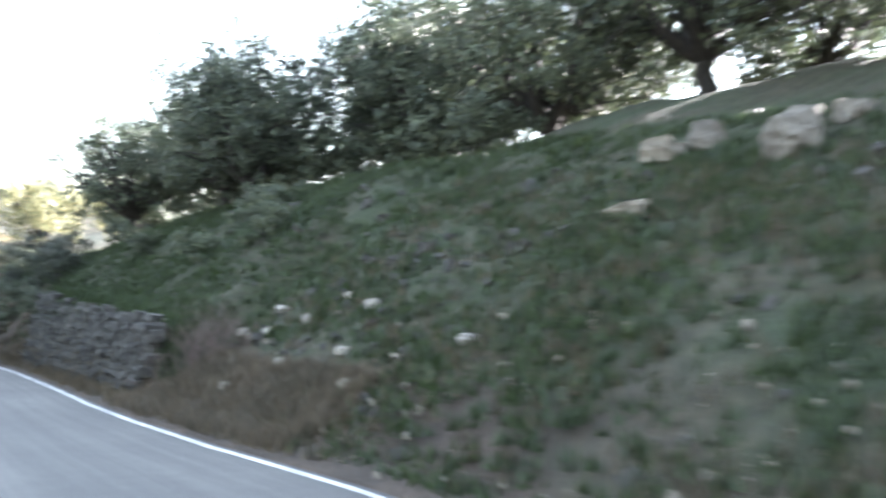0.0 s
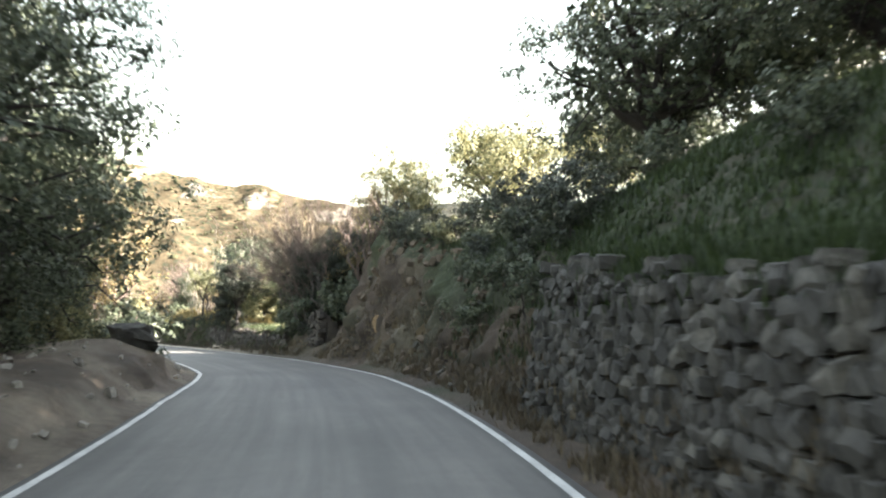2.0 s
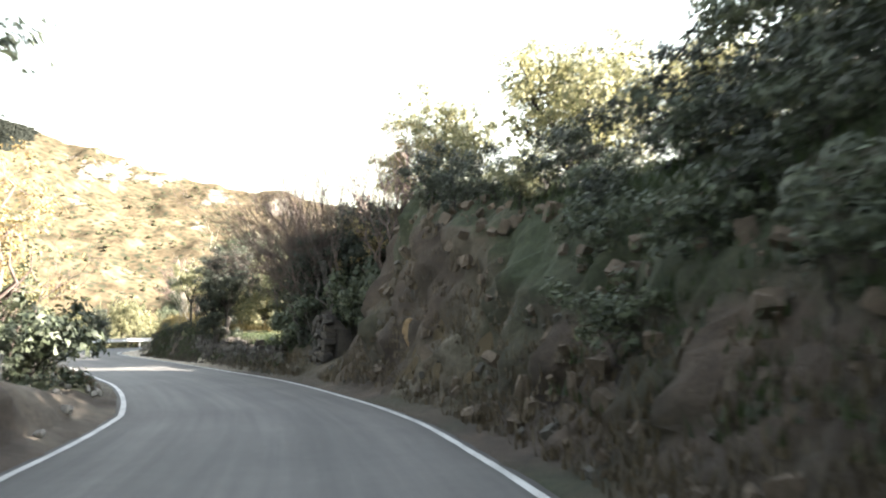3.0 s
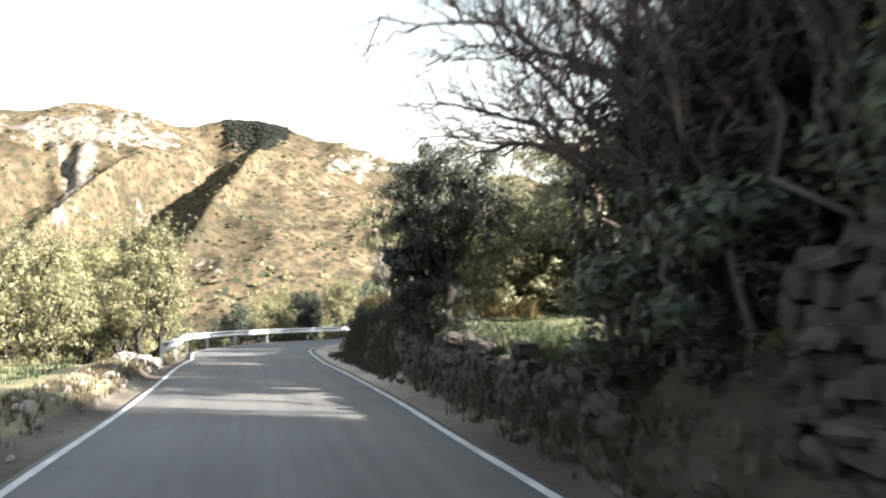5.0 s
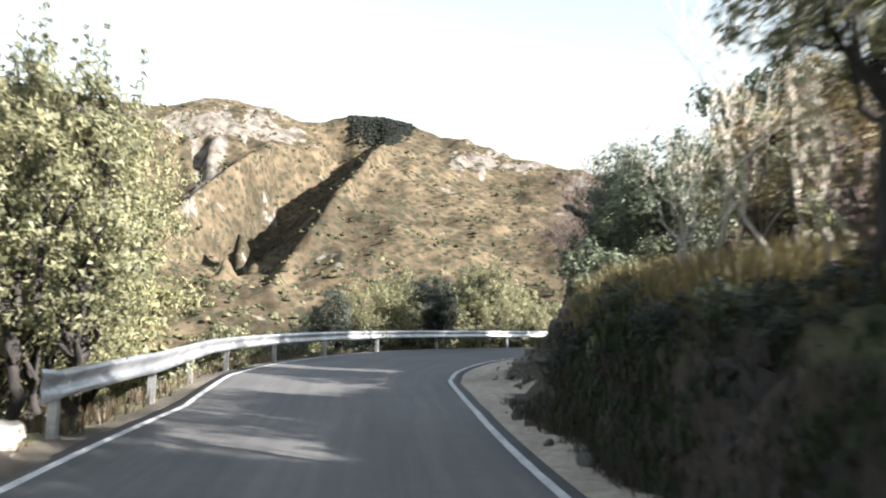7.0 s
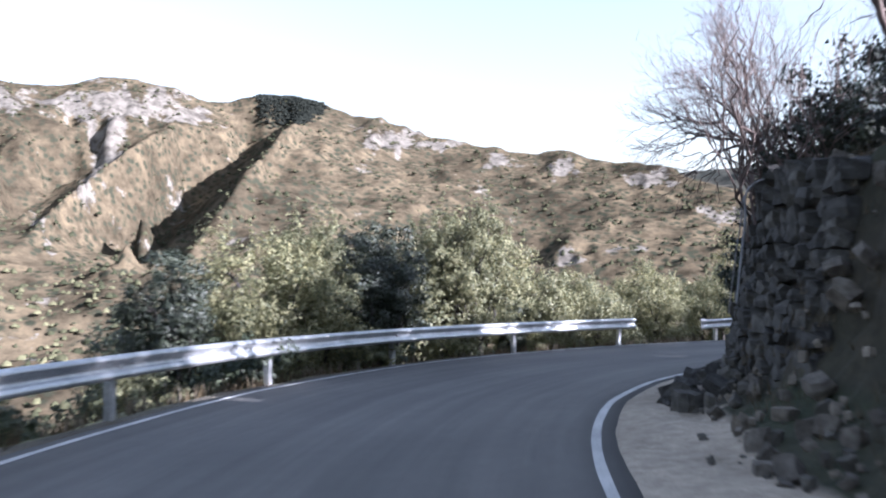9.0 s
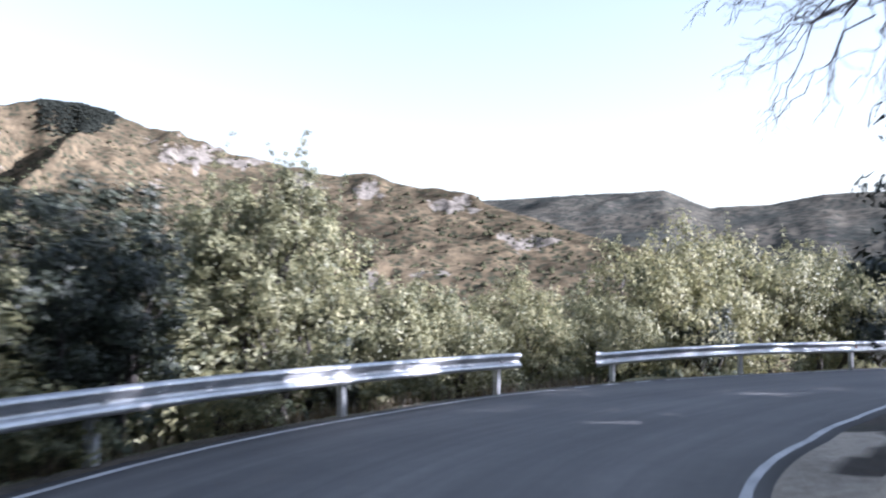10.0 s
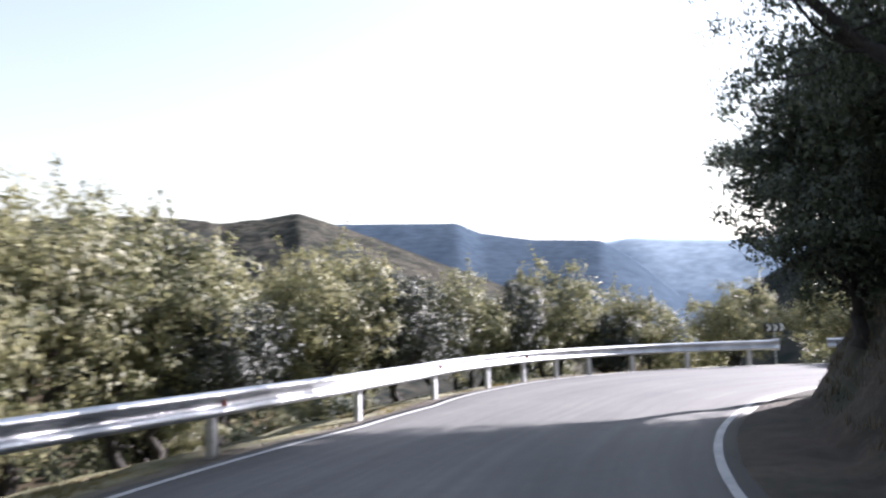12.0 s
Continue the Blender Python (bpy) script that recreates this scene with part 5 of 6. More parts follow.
shrub_a = Stand(tree("shrub", "grey-green evergreen shrub beside the road", 27, 0.2, 0.04, 0.7, (0.85, 0.85, 0.7), 1900, (0.098, 0.049), OLIVE, clumps=40, stems=3, category="shrub", lobes=7, inner=12, tuft=0.24))
shrub_b = Stand(tree("shrub", "dark evergreen shrub growing on the bank", 28, 0.2, 0.04, 0.6, (0.9, 0.9, 0.65), 1900, (0.0897, 0.0562), OLIVE_DARK, clumps=44, stems=3, category="shrub", lobes=7, inner=12, tuft=0.24))
shrub_n = Stand(tree("shrub", "dark evergreen growth with small leaves", 57, 0.2, 0.04, 0.6, (0.9, 0.9, 0.75), 2500, (0.074, 0.046), SHADED_EVERGREEN, clumps=70, stems=4, category="shrub", lobes=9, inner=30, tuft=0.2))
half_bare = Stand(tree("half_bare_tree", "sparse tree with few brownish leaves", 29, 1.0, 0.1, 2.6, (1.5, 1.5, 1.6), 3300, (0.078, 0.0351), DRYLEAF, TWIG, clumps=110, inner=0))


# on the bank to the right, first stretch
for st, x, y, z, turn, size in [(dark_n, 17.6, 17.4, 4.5, 20, 1.12), (dark_n, 22.0, 28.6, 4.6, 100, 1.12), (dark_n, 22.4, 22.6, 5.0, 200, 1.15), (dark_n, 20.0, 12.6, 5.2, 10, 1.2), (dark_n, 18.2, 7.6, 5.0, 130, 1.15),
                                (dark_n, 14.7, -1.4, 5.0, 60, 1.4), (dark_far, 26.5, 33.5, 5.2, 300, 0.95), (dark_far, 26.5, 17.5, 6.0, 60, 1.2), (dark_a, 20.0, 1.5, 6.2, 220, 1.1), (dark_a, 23.5, 8.0, 6.6, 310, 1.1), (dark_n, 19.6, 20.6, 5.0, 30, 0.95), (dark_far, 24.8, 26.5, 5.5, 30, 1.15), (dark_a, 22.0, 14.0, 6.5, 130, 1.3), (dark_n, 17.5, 3.6, 6.0, 90, 1.2)]:
    st.put(x, y, z, turn, size)
# undergrowth closing the gaps along the crest
for x, y, size in ((19.4, 18.6, 1.7), (20.6, 16.2, 1.7), (18.9, 14.0, 1.6), (17.6, 11.2, 1.6), (21.4, 20.2, 1.8), (18.8, 10.0, 1.8), (16.6, 8.6, 1.5), (23.0, 25.6, 1.7), (17.9, 15.6, 1.5)):
    shrub_b.put(x, y, 9.0, x * 70, size, "dark evergreen undergrowth along the crest of the bank")
# lit trees farther along the top, and mostly hidden dark ones added for shade
for st, x, y, z, turn, size in [(olive_a, 25.9, 41.3, 4.3, 0, 1.22), (olive_b, 23.6, 45.0, 4.4, 40, 1.05), (olive_a, 30.5, 40.5, 6.6, 120, 1.05), (half_bare, 22.0, 46.2, 5.5, 0, 0.9), (dark_b, 23.4, 46.6, 5.5, 0, 0.62), (half_bare, 22.2, 44.0, 5.5, 80, 0.8), (dark_b, 24.8, 47.4, 5.5, 80, 0.66), (dark_b, 23.2, 76.5, 2.2, 40, 0.6), (dark_b, 23.8, 80.2, 2.2, 140, 0.62), (dark_b, 24.6, 83.4, 2.6, 240, 0.62), (dark_far, 30.0, 64.5, 2.0, 80, 0.95), (dark_far, 27.5, 67.5, 2.0, 180, 0.8), (dark_far, 34.0, 60.0, 2.0, 280, 1.0), (dark_t, 26.3, 56.0, 2.0, 280, 1.0), (dark_t, 26.6, 60.4, 2.0, 40, 1.0), (dark_far, 27.8, 58.6, 2.0, 20, 0.6)]:
    st.put(x, y, z, turn, size)
# the terrace to the right
olive_t.put(22.7, 55.6, 1.05, 70, 0.82, "dark-trunked olive tree standing on the sunlit terrace")
dark_u.put(20.6, 58.25, 9.0, 210, 0.74)
dark_i.put(20.2, 58.75, 9.0, 100, 0.88)
olive_b.put(22.1, 61.4, 9.0, 210, 0.86, "olive tree with a sunlit top on the terrace")
olive_b.put(23.4, 62.4, 9.0, 30, 0.8, "olive tree with a sunlit top on the terrace")
dark_t.put(24.4, 60.6, 0.95, 120, 0.75, "dark evergreen oak with a leaning trunk on the terrace")
for st, x, y, z, turn, size in [(half_bare, 22.0, 64.8, 9.0, 130, 0.7), (half_bare, 23.2, 67.0, 9.0, 240, 0.85), (half_bare, 22.8, 69.4, 9.0, 10, 0.7), (half_bare, 24.6, 69.0, 9.0, 330, 0.9), (olive_t, 31.0, 63.0, 1.3, 160, 1.2), (olive_t, 29.0, 69.0, 1.5, 250, 0.8), (half_bare, 21.6, 67.4, 1.5, 0, 0.62), (olive_t, 33.0, 66.0, 1.8, 80, 1.0), (olive_b, 30.5, 76.0, 2.6, 10, 0.7), (half_bare, 22.4, 71.0, 1.8, 70, 0.65), (olive_far, 26.5, 79.0, 2.4, 300, 0.9)]:
    st.put(x, y, z, turn, size)
olive_v = Stand(tree("olive_tree", "small olive tree with a dark forked trunk at the terrace edge", 83, 1.2, 0.13, 2.35, (1.4, 1.4, 0.95), 15000, (0.07, 0.032), OLIVE, clumps=150, lobes=11, stems=2, inner=60, tuft=0.14, shoots=14))
olive_v.put(20.95, 66.1, 9.0, 30, 0.93)
# dark brush hanging over the top of the terrace wall
rng = np.random.default_rng(78)
for k in range(27):
    s_ = 62.3 + 0.68 * k
    p = on_bank(1, s_, rng.uniform(1.25, 1.75))
    (shrub_n if k % 4 else shrub_b).put(p.x, p.y, p.z - 0.15, rng.uniform(0, 360), rng.uniform(0.3, 0.46), "low dark brush along the top of the terrace wall")
# left of the road, first stretch
dark_w.put(5.3, 27.5, 0.1, 160, 1.3)
dark_w.put(6.3, 26.0, 0.1, 30, 1.28)
dark_n.put(8.2, 33.0, 0.4, 170, 1.1, "dark evergreen oak hanging over the dirt verge")
for st, x, y, z, turn, size in [(dark_far, 1.6, 21.0, 0.0, 90, 1.2), (half_bare, 10.2, 38.5, 0.8, 0, 0.95), (olive_c, 9.6, 43.0, 0.1, 20, 0.95), (half_bare, 8.5, 40.5, 0.5, 140, 1.1), (dark_far, 3.5, 31.0, -0.3, 10, 1.1), (dark_b, 9.0, 39.4, 9.0, 50, 0.8), (olive_c, 11.5, 44.8, 9.0, 60, 0.75), (half_bare, 11.4, 41.4, 9.0, 220, 1.25), (dark_b, 10.6, 43.6, 9.0, 100, 0.85), (half_bare, 10.6, 39.6, 9.0, 20, 1.2), (olive_b, 9.4, 37.0, 9.0, 300, 0.8), (olive_b, 6.0, 46.0, -0.4, 10, 1.0), (olive_b, 7.0, 53.5, -0.6, 110, 0.95)]:
    st.put(x, y, z, turn, size)
# the olive field to the left
for st, x, y, z, turn, size in [(olive_s, 13.5, 71.8, 9.0, 0, 1.0), (olive_n, 11.2, 77.6, -0.6, 0, 1.1), (olive_n, 10.1, 70.6, 9.0, 200, 0.84), (olive_n, 6.4, 69.6, 9.0, 60, 0.9), (olive_b, 7.2, 75.0, -0.4, 130, 1.4), (olive_s, 12.4, 75.2, 9.0, 140, 0.95), (olive_a, 9.2, 82.0, -2.0, 200, 1.35), (olive_b, 4.5, 69.5, -0.6, 250, 1.35), (olive_far, 3.0, 78.0, -1.8, 310, 1.4), (olive_far, 0.0, 72.0, -1.0, 20, 1.4), (olive_far, -3.0, 66.0, -1.0, 80, 1.4), (olive_far, 1.0, 62.0, -0.8, 190, 1.3), (olive_far, -6.0, 75.0, -2.0, 190, 1.4), (olive_far, 4.0, 84.0, -3.5, 30, 1.4)]:
    st.put(x, y, z, turn, size)
# bushy olives and oaks close behind the guard rail, the shaded ones dark by leaf colour
for st, x, y, turn, size in [(dark_c, 15.9, 96.0, 80, 0.9), (olive_b, 17.6, 97.6, 30, 0.9), (dark_b, 15.4, 99.2, 140, 0.8), (olive_s, 18.5, 99.2, 160, 0.9), (dark_c, 19.7, 99.9, 60, 0.95), (dark_c, 20.7, 100.8, 200, 1.0), (olive_s, 23.3, 103.2, 20, 1.02), (olive_s, 22.2, 103.6, 110, 1.0), (dark_c, 24.9, 104.6, 20, 0.62), (olive_c, 25.6, 104.8, 250, 0.95), (olive_c, 27.6, 106.0, 120, 0.95), (olive_b, 30.6, 107.8, 70, 0.8), (olive_c, 33.6, 108.2, 10, 0.8)]:
    st.put(x, y, 9.0, turn, size)
# below the guard rail and beyond it, with gaps kept dark by leaf colour
rng = np.random.default_rng(77)
for st, x, y, z, turn, size in [(olive_c, 11.0, 89.5, -3.2, 0, 0.9), (olive_b, 18.1, 102.0, -2.2, 0, 0.95), (olive_b, 20.6, 104.6, -2.4, 200, 1.4), (olive_b, 24.0, 107.2, -1.6, 70, 1.45), (olive_c, 26.8, 109.4, -1.6, 160, 1.15),
                                (olive_c, 29.8, 111.0, -1.5, 20, 1.1), (olive_c, 32.5, 113.0, -2.0, 240, 1.15), (olive_b, 36.2, 109.8, -1.2, 300, 1.2), (dark_k, 37.4, 108.9, 9.0, 30, 0.5), (olive_b, 39.6, 111.2, -1.3, 30, 1.4), (dark_k, 46.2, 110.0, 9.0, 70, 0.6), (dark_k, 53.6, 109.4, 9.0, 170, 0.75), (dark_k, 50.0, 112.4, 9.0, 20, 0.7), (dark_c, 60.2, 107.6, 9.0, 10, 0.95), (dark_k, 64.8, 105.2, 9.0, 110, 0.62), (olive_a, 42.6, 111.6, -1.4, 150, 1.2), (olive_m, 45.8, 111.6, -1.3, 80, 1.35), (olive_m, 48.6, 112.6, -1.5, 210, 1.15), (olive_m, 51.6, 110.6, -1.2, 20, 1.15), (olive_m, 55.4, 111.6, -1.2, 140, 1.3), (olive_m, 58.0, 109.6, -1.2, 260, 1.1),
                                (olive_m, 60.8, 109.2, -1.2, 40, 1.05), (olive_m, 63.8, 107.2, -1.1, 330, 1.3), (olive_m, 66.4, 104.4, -1.0, 90, 1.05), (olive_m, 68.2, 100.6, -0.8, 180, 1.1), (olive_m, 68.8, 96.6, -0.7, 0, 1.1), (dark_far, 68.0, 92.4, -0.6, 70, 1.0), (dark_far, 66.5, 87.0, -0.4, 170, 1.1),
                                (olive_far, 37.5, 116.0, -3.2, 10, 1.3), (olive_far, 44.0, 118.0, -3.7, 100, 1.3), (olive_far, 53.0, 117.0, -3.4, 190, 1.3), (olive_far, 61.0, 115.5, -3.2, 280, 1.3), (olive_far, 70.0, 110.0, -2.8, 50, 1.3), (olive_far, 75.0, 103.0, -2.2, 120, 1.3), (olive_far, 76.0, 95.0, -1.7, 220, 1.3), (olive_far, 28.0, 116.5, -4.2, 60, 1.3), (olive_far, 20.5, 111.0, -5.2, 160, 1.3), (olive_far, 15.0, 106.0, -6.0, 30, 1.2), (olive_far, 10.0, 99.0, -6.0, 130, 1.2), (olive_far, 48.5, 121.0, -5.0, 0, 1.3), (olive_far, 57.0, 121.0, -5.0, 0, 1.3), (olive_far, 66.0, 118.0, -5.0, 60, 1.3)]:
    st.put(x, y, z, turn, size)
for _ in range(46):
    s = rng.uniform(79, 137)
    if 109.8 < s < 113.2:
        continue
    if s > 115 and rng.random() < 0.6:
        continue
    o = rng.uniform(0.95, 3.0) + (1.5 if s > 115 else 0.0)
    p = on_bank(-1, s, o)
    (shrub_a if rng.random() < 0.65 else shrub_b).put(p.x, p.y, p.z - 0.15, rng.uniform(0, 360), rng.uniform(0.7, 1.25) * (0.6 if s > 115 else 1.0))
for s, o in ((110.6, 1.8), (111.6, 2.6), (112.6, 2.2), (113.4, 2.9), (111.0, 3.6)):
    p = on_bank(-1, s, o)
    shrub_a.put(p.x, p.y, p.z - 0.1, s * 50, 1.0)
# shrubs on the right bank
for s, o, k in ((33.5, 2.3, 1), (32.4, 1.6, 1), (34.6, 1.7, 1), (35.4, 1.3, 1), (37, 1.8, 1), (36, 2.6, 1), (38.5, 2.4, 1), (41, 2.2, 0), (45.5, 2.4, 1), (17.5, 3.8, 1), (21, 3.4, 1), (26.5, 3.5, 1), (33.0, 4.5, 1), (81.5, 2.4, 1), (84, 3.0, 1), (87, 3.2, 1), (89.5, 3.3, 1), (101.2, 3.4, 1), (104, 3.2, 1), (107, 3.0, 1), (110.5, 2.8, 1), (114, 2.6, 1), (117, 2.4, 1), (20.2, 5.0, 1)):
    p = on_bank(1, s, o)
    (shrub_b if k else shrub_a).put(p.x, p.y, p.z - 0.15, s * 37, 0.7 + 0.35 * ((s * 7.3) % 1))
for s, o, size in ((32.2, 2.4, 1.1), (33.8, 2.9, 1.2), (35.0, 2.6, 1.0), (36.6, 3.0, 1.2), (39.4, 2.9, 1.1), (40.6, 2.6, 1.0), (42.4, 2.3, 0.9), (43.6, 2.0, 0.8), (45.0, 2.0, 1.0), (34.2, 2.0, 0.6), (37.8, 2.1, 0.6)):
    p = on_bank(1, s, o)
    shrub_n.put(p.x, p.y, p.z - 0.15, s * 61, size, "dark evergreen brush hanging over the earth cut")
# undergrowth between the terrace trees, and on the flank of the cut
for x, y, size in ((22.6, 60.8, 1.4), (23.6, 61.8, 1.7), (25.2, 62.4, 1.9), (27.0, 61.2, 1.8), (28.8, 59.4, 1.8), (30.4, 57.4, 1.8), (24.6, 64.4, 1.6), (26.4, 64.6, 1.7), (25.2, 68.0, 1.5), (27.4, 66.6, 1.6)):
    shrub_a.put(x, y, 9.0, x * 50, size, "dusty olive scrub between the terrace trees")
for x, y, size in ((29.4, 62.0, 2.0), (25.6, 61.4, 1.1), (28.4, 61.8, 1.3), (21.6, 45.6, 1.2), (21.9, 44.9, 1.2), (21.6, 46.4, 1.3), (22.2, 46.2, 1.5), (21.9, 47.2, 1.5)):
    shrub_b.put(x, y, 9.0, x * 70, size)
for x, y, size, turn in ((21.8, 46.9, 0.75, 40),):
    dark_c.put(x, y, 9.0, turn, size, "dense dark evergreen thicket beside the stone stub")
for x, y, size in ((12.1, 41.2, 1.7), (12.6, 43.0, 1.5), (11.2, 40.0, 1.5), (10.2, 40.6, 1.8), (12.3, 45.2, 1.4)):
    shrub_b.put(x, y, 9.0, x * 70, size)
# shrubs on the left, first stretch
for s, o, k in ((24, 3.2, 1), (27, 2.9, 1), (30, 2.8, 1), (36, 3.4, 1), (38, 3.0, 0), (43, 3.2, 0), (46, 3.6, 0), (50, 5.0, 0), (33.5, 4.4, 0), (48, 4.2, 1)):
    p = on_bank(-1, s, o)
    (shrub_b if k else shrub_a).put(p.x, p.y, p.z - 0.1, s * 37, 0.8 + 0.4 * ((s * 7.3) % 1))
# the oak over the inside of the last bend
dark_a.put(44.6, 97.4, 2.2, 200, 0.95)
dark_v.put(40.9, 98.2, 2.2, 75, 0.92, "dark evergreen oak leaning over the inside of the bend")
dark_b.put(38.4, 94.8, 2.6, 140, 0.8)
dark_a.put(47.6, 95.8, 2.4, 250, 1.05)
dark_far.put(34.8, 94.0, 3.0, 20, 0.7)
dark_b.put(44.8, 99.0, 1.6, 300, 0.55)
# crowns placed to cast shade on the road before the bend
dark_a.put(50.6, 95.4, 2.4, 150, 1.15)
dark_b.put(48.0, 98.3, 2.4, 20, 0.95)
dark_t.put(51.0, 98.0, 2.4, 110, 1.25)
dark_far.put(44.0, 92.0, 3.2, 80, 1.25)
dark_far.put(37.0, 90.0, 3.6, 200, 0.85)
# trees out of view, added to keep sun off the rail and road
dark_far.put(32.2, 90.2, 9.0, 10, 1.05)
dark_far.put(28.2, 81.6, 9.0, 110, 0.9)
dark_far.put(27.2, 79.6, 9.0, 210, 0.85)
for x, y, turn in ((27.2, 86.2, 0), (27.8, 88.8, 90), (28.8, 91.4, 180), (30.6, 93.6, 270), (26.4, 83.8, 40)):
    dark_b.put(x, y, 9.0, turn, 0.44 if 86 < y < 89 else 0.54, "low oak added behind the corner wall for shade")
dark_far.put(32.6, 80.4, 4.0, 60, 0.85)
for x, y, size, turn in ((26.9, 91.8, 1.2, 10), (26.1, 90.0, 1.0, 120), (27.8, 93.2, 1.5, 220), (27.0, 90.6, 1.6, 40), (26.6, 87.4, 1.3, 80)):
    shrub_n.put(x, y, 9.0, turn, size, "dark evergreen growth on top of the corner wall")
for s, o, size in ((99.9, 1.7, 0.9), (100.6, 1.9, 1.1), (101.4, 1.8, 0.9), (100.2, 2.4, 1.3), (102.4, 2.2, 0.9)):
    p = on_bank(1, s, o)
    shrub_n.put(p.x, p.y, p.z, s * 50, size, "dark evergreen growth at the end of the corner wall")


# ---- bare trees and thickets ----
def branching(rng, start, way, length, radius, depth, tubes, spread_=0.55, up=0.12, forks=3, sides=5):
    n = 5
    end = start + way * length
    pts = bend(rng, start, end, n, 0.09)
    tubes.append(tube(pts, np.linspace(radius, radius * 0.55, n), sides if depth > 1 else 3))
    if depth == 0:
        return
    for k in range(forks):
        w = way + np.clip(rng.normal(0, spread_, 3), -1.15 * spread_, 1.15 * spread_)
        w[2] += up
        w /= np.linalg.norm(w)
        branching(rng, pts[rng.integers(2, n)] if k else pts[-1], w, length * rng.uniform(0.55, 0.85), radius * 0.55, depth - 1, tubes, spread_, up, forks, sides)


def bare_tree(name, label, seed, place, stems, length, radius, depth, spread_, up, forks, lean, material=None, category="tree"):
    """A leafless tree, branch by branch, or a thicket of which every stem with its twigs is a part."""
    rng = np.random.default_rng(seed)
    root = new(name)
    root.matrix_basis = place
    for q in range(stems):
        tubes = []
        w = np.array([lean[0], lean[1], 1.0]) + np.clip(rng.normal(0, 0.3 if stems > 1 else 0.02, 3), -0.33, 0.33)
        w /= np.linalg.norm(w)
        branching(rng, np.array([rng.normal(0, 0.3), rng.normal(0, 0.3), -0.3]) * (stems > 1) + np.array([0, 0, -0.2]), w, length * rng.uniform(0.75, 1.15), radius, depth, tubes, spread_, up, forks)
        if stems == 1:
            # stem and boughs of a single tree are parts of their own
            for k, (v, f) in enumerate(tubes):
                part("branch" if k else "stem", mesh("branch" if k else "stem", v, f, material or TWIG), root)
            continue
        v, f = gather(tubes)
        part("stem", mesh("stem", v, f, material or TWIG), root)
    return tagged(root, label, category)


bare_tree("bare_thicket", "leafless many-stemmed thicket above the stone stub", 31, pose(21.1, 48.4, 1.2), 16, 2.35, 0.032, 4, 0.38, 0.18, 3, (-0.24, 0.08), category="shrub")
bare_tree("bare_thicket", "leafless many-stemmed thicket above the stone stub", 62, pose(21.2, 49.2, 1.4), 14, 1.9, 0.03, 4, 0.34, 0.25, 3, (0.0, -0.1), category="shrub")
bare_tree("bare_thicket", "leafless many-stemmed thicket above the stone stub", 32, pose(22.0, 47.4, 2.0), 12, 2.4, 0.032, 4, 0.38, 0.2, 3, (-0.05, 0.05), category="shrub")
for x, y, z, size, turn in ((20.7, 48.2, 1.2, 0.8, 0), (21.3, 49.6, 1.1, 0.78, 90), (22.4, 48.6, 1.6, 0.9, 200), (22.0, 50.2, 1.3, 0.75, 20), (21.5, 48.8, 1.3, 0.8, 60), (23.0, 49.8, 1.6, 0.85, 130), (23.4, 48.2, 2.0, 0.9, 250)):
    dark_c.put(x, y, z, turn, size, "dense dark evergreen thicket beside the stone stub")
for s, o, size in ((52.2, 1.3, 0.5), (52.8, 1.9, 0.8), (53.2, 1.2, 0.45), (53.8, 1.7, 0.7), (54.3, 1.2, 0.45), (54.9, 1.6, 0.7), (55.4, 1.9, 0.8), (52.0, 2.2, 1.0)):
    p = on_bank(1, s, o)
    shrub_n.put(p.x, p.y, p.z - 0.1, s * 90, size, "dark evergreen undergrowth at the foot of the thicket")
dark_k.put(22.9, 48.6, 9.0, 75, 0.92, "tall dark evergreen oak over the thicket")
dark_k.put(22.6, 46.7, 9.0, 15, 0.66, "tall dark evergreen oak over the thicket")
dark_k.put(21.7, 49.7, 9.0, 220, 0.72, "dark evergreen oak crowding over the thicket")
for x, y, z, size in ((20.6, 49.2, 1.2, 1.2), (21.2, 49.8, 2.2, 1.4), (20.9, 48.2, 2.4, 1.4)):
    shrub_b.put(x, y, z, x * 70, size)


def reaching_tree(label, seed, base, fork, tips, radius):
    """A leafless tree whose long limbs reach out to one side, each limb with its twigs a part."""
    rng = np.random.default_rng(seed)
    root = new("bare_tree")
    root.matrix_basis = pose(*base)
    b = np.array(base)
    f = np.array(fork) - b
    pts = bend(rng, np.array([0, 0, -0.3]), f, 7, 0.05)
    v, fc = tube(pts, np.linspace(1.3, 0.9, 7) * radius, 8)
    part("trunk", mesh("trunk", v, fc, TWIG), root)
    for tip in tips:
        t = np.array(tip) - b
        sag = np.linalg.norm(t - f) * 0.12
        line = bend(rng, f, t, 9, 0.025)
        line[:, 2] += sag * np.sin(np.pi * np.linspace(0, 1, 9))
        tubes = [tube(line, np.linspace(0.6, 0.09, 9) * radius, 6)]
        for k in range(2, 9):
            way = line[k] - line[k - 1]
            way /= np.linalg.norm(way)
            for _ in range(2):
                w = way + rng.normal(0, 0.5, 3)
                w[2] += 0.1
                w /= np.linalg.norm(w)
                branching(rng, line[k], w, rng.uniform(0.45, 0.85) * (1.15 - k / 14), radius * (0.3 - 0.022 * k), 2, tubes, 0.42, 0.06, 3)
        v, fc = gather(tubes)
        part("limb", mesh("limb", v, fc, TWIG), root)
    return tagged(root, label, "tree")


reaching_tree("leafless tree reaching its long dark limbs over the road", 71, (21.5, 50.3, 1.1), (21.0, 50.5, 2.6), ((18.6, 50.7, 3.7), (18.9, 51.9, 3.6), (19.5, 53.0, 3.6), (20.4, 53.4, 3.8), (18.6, 50.1, 4.7)), 0.075)
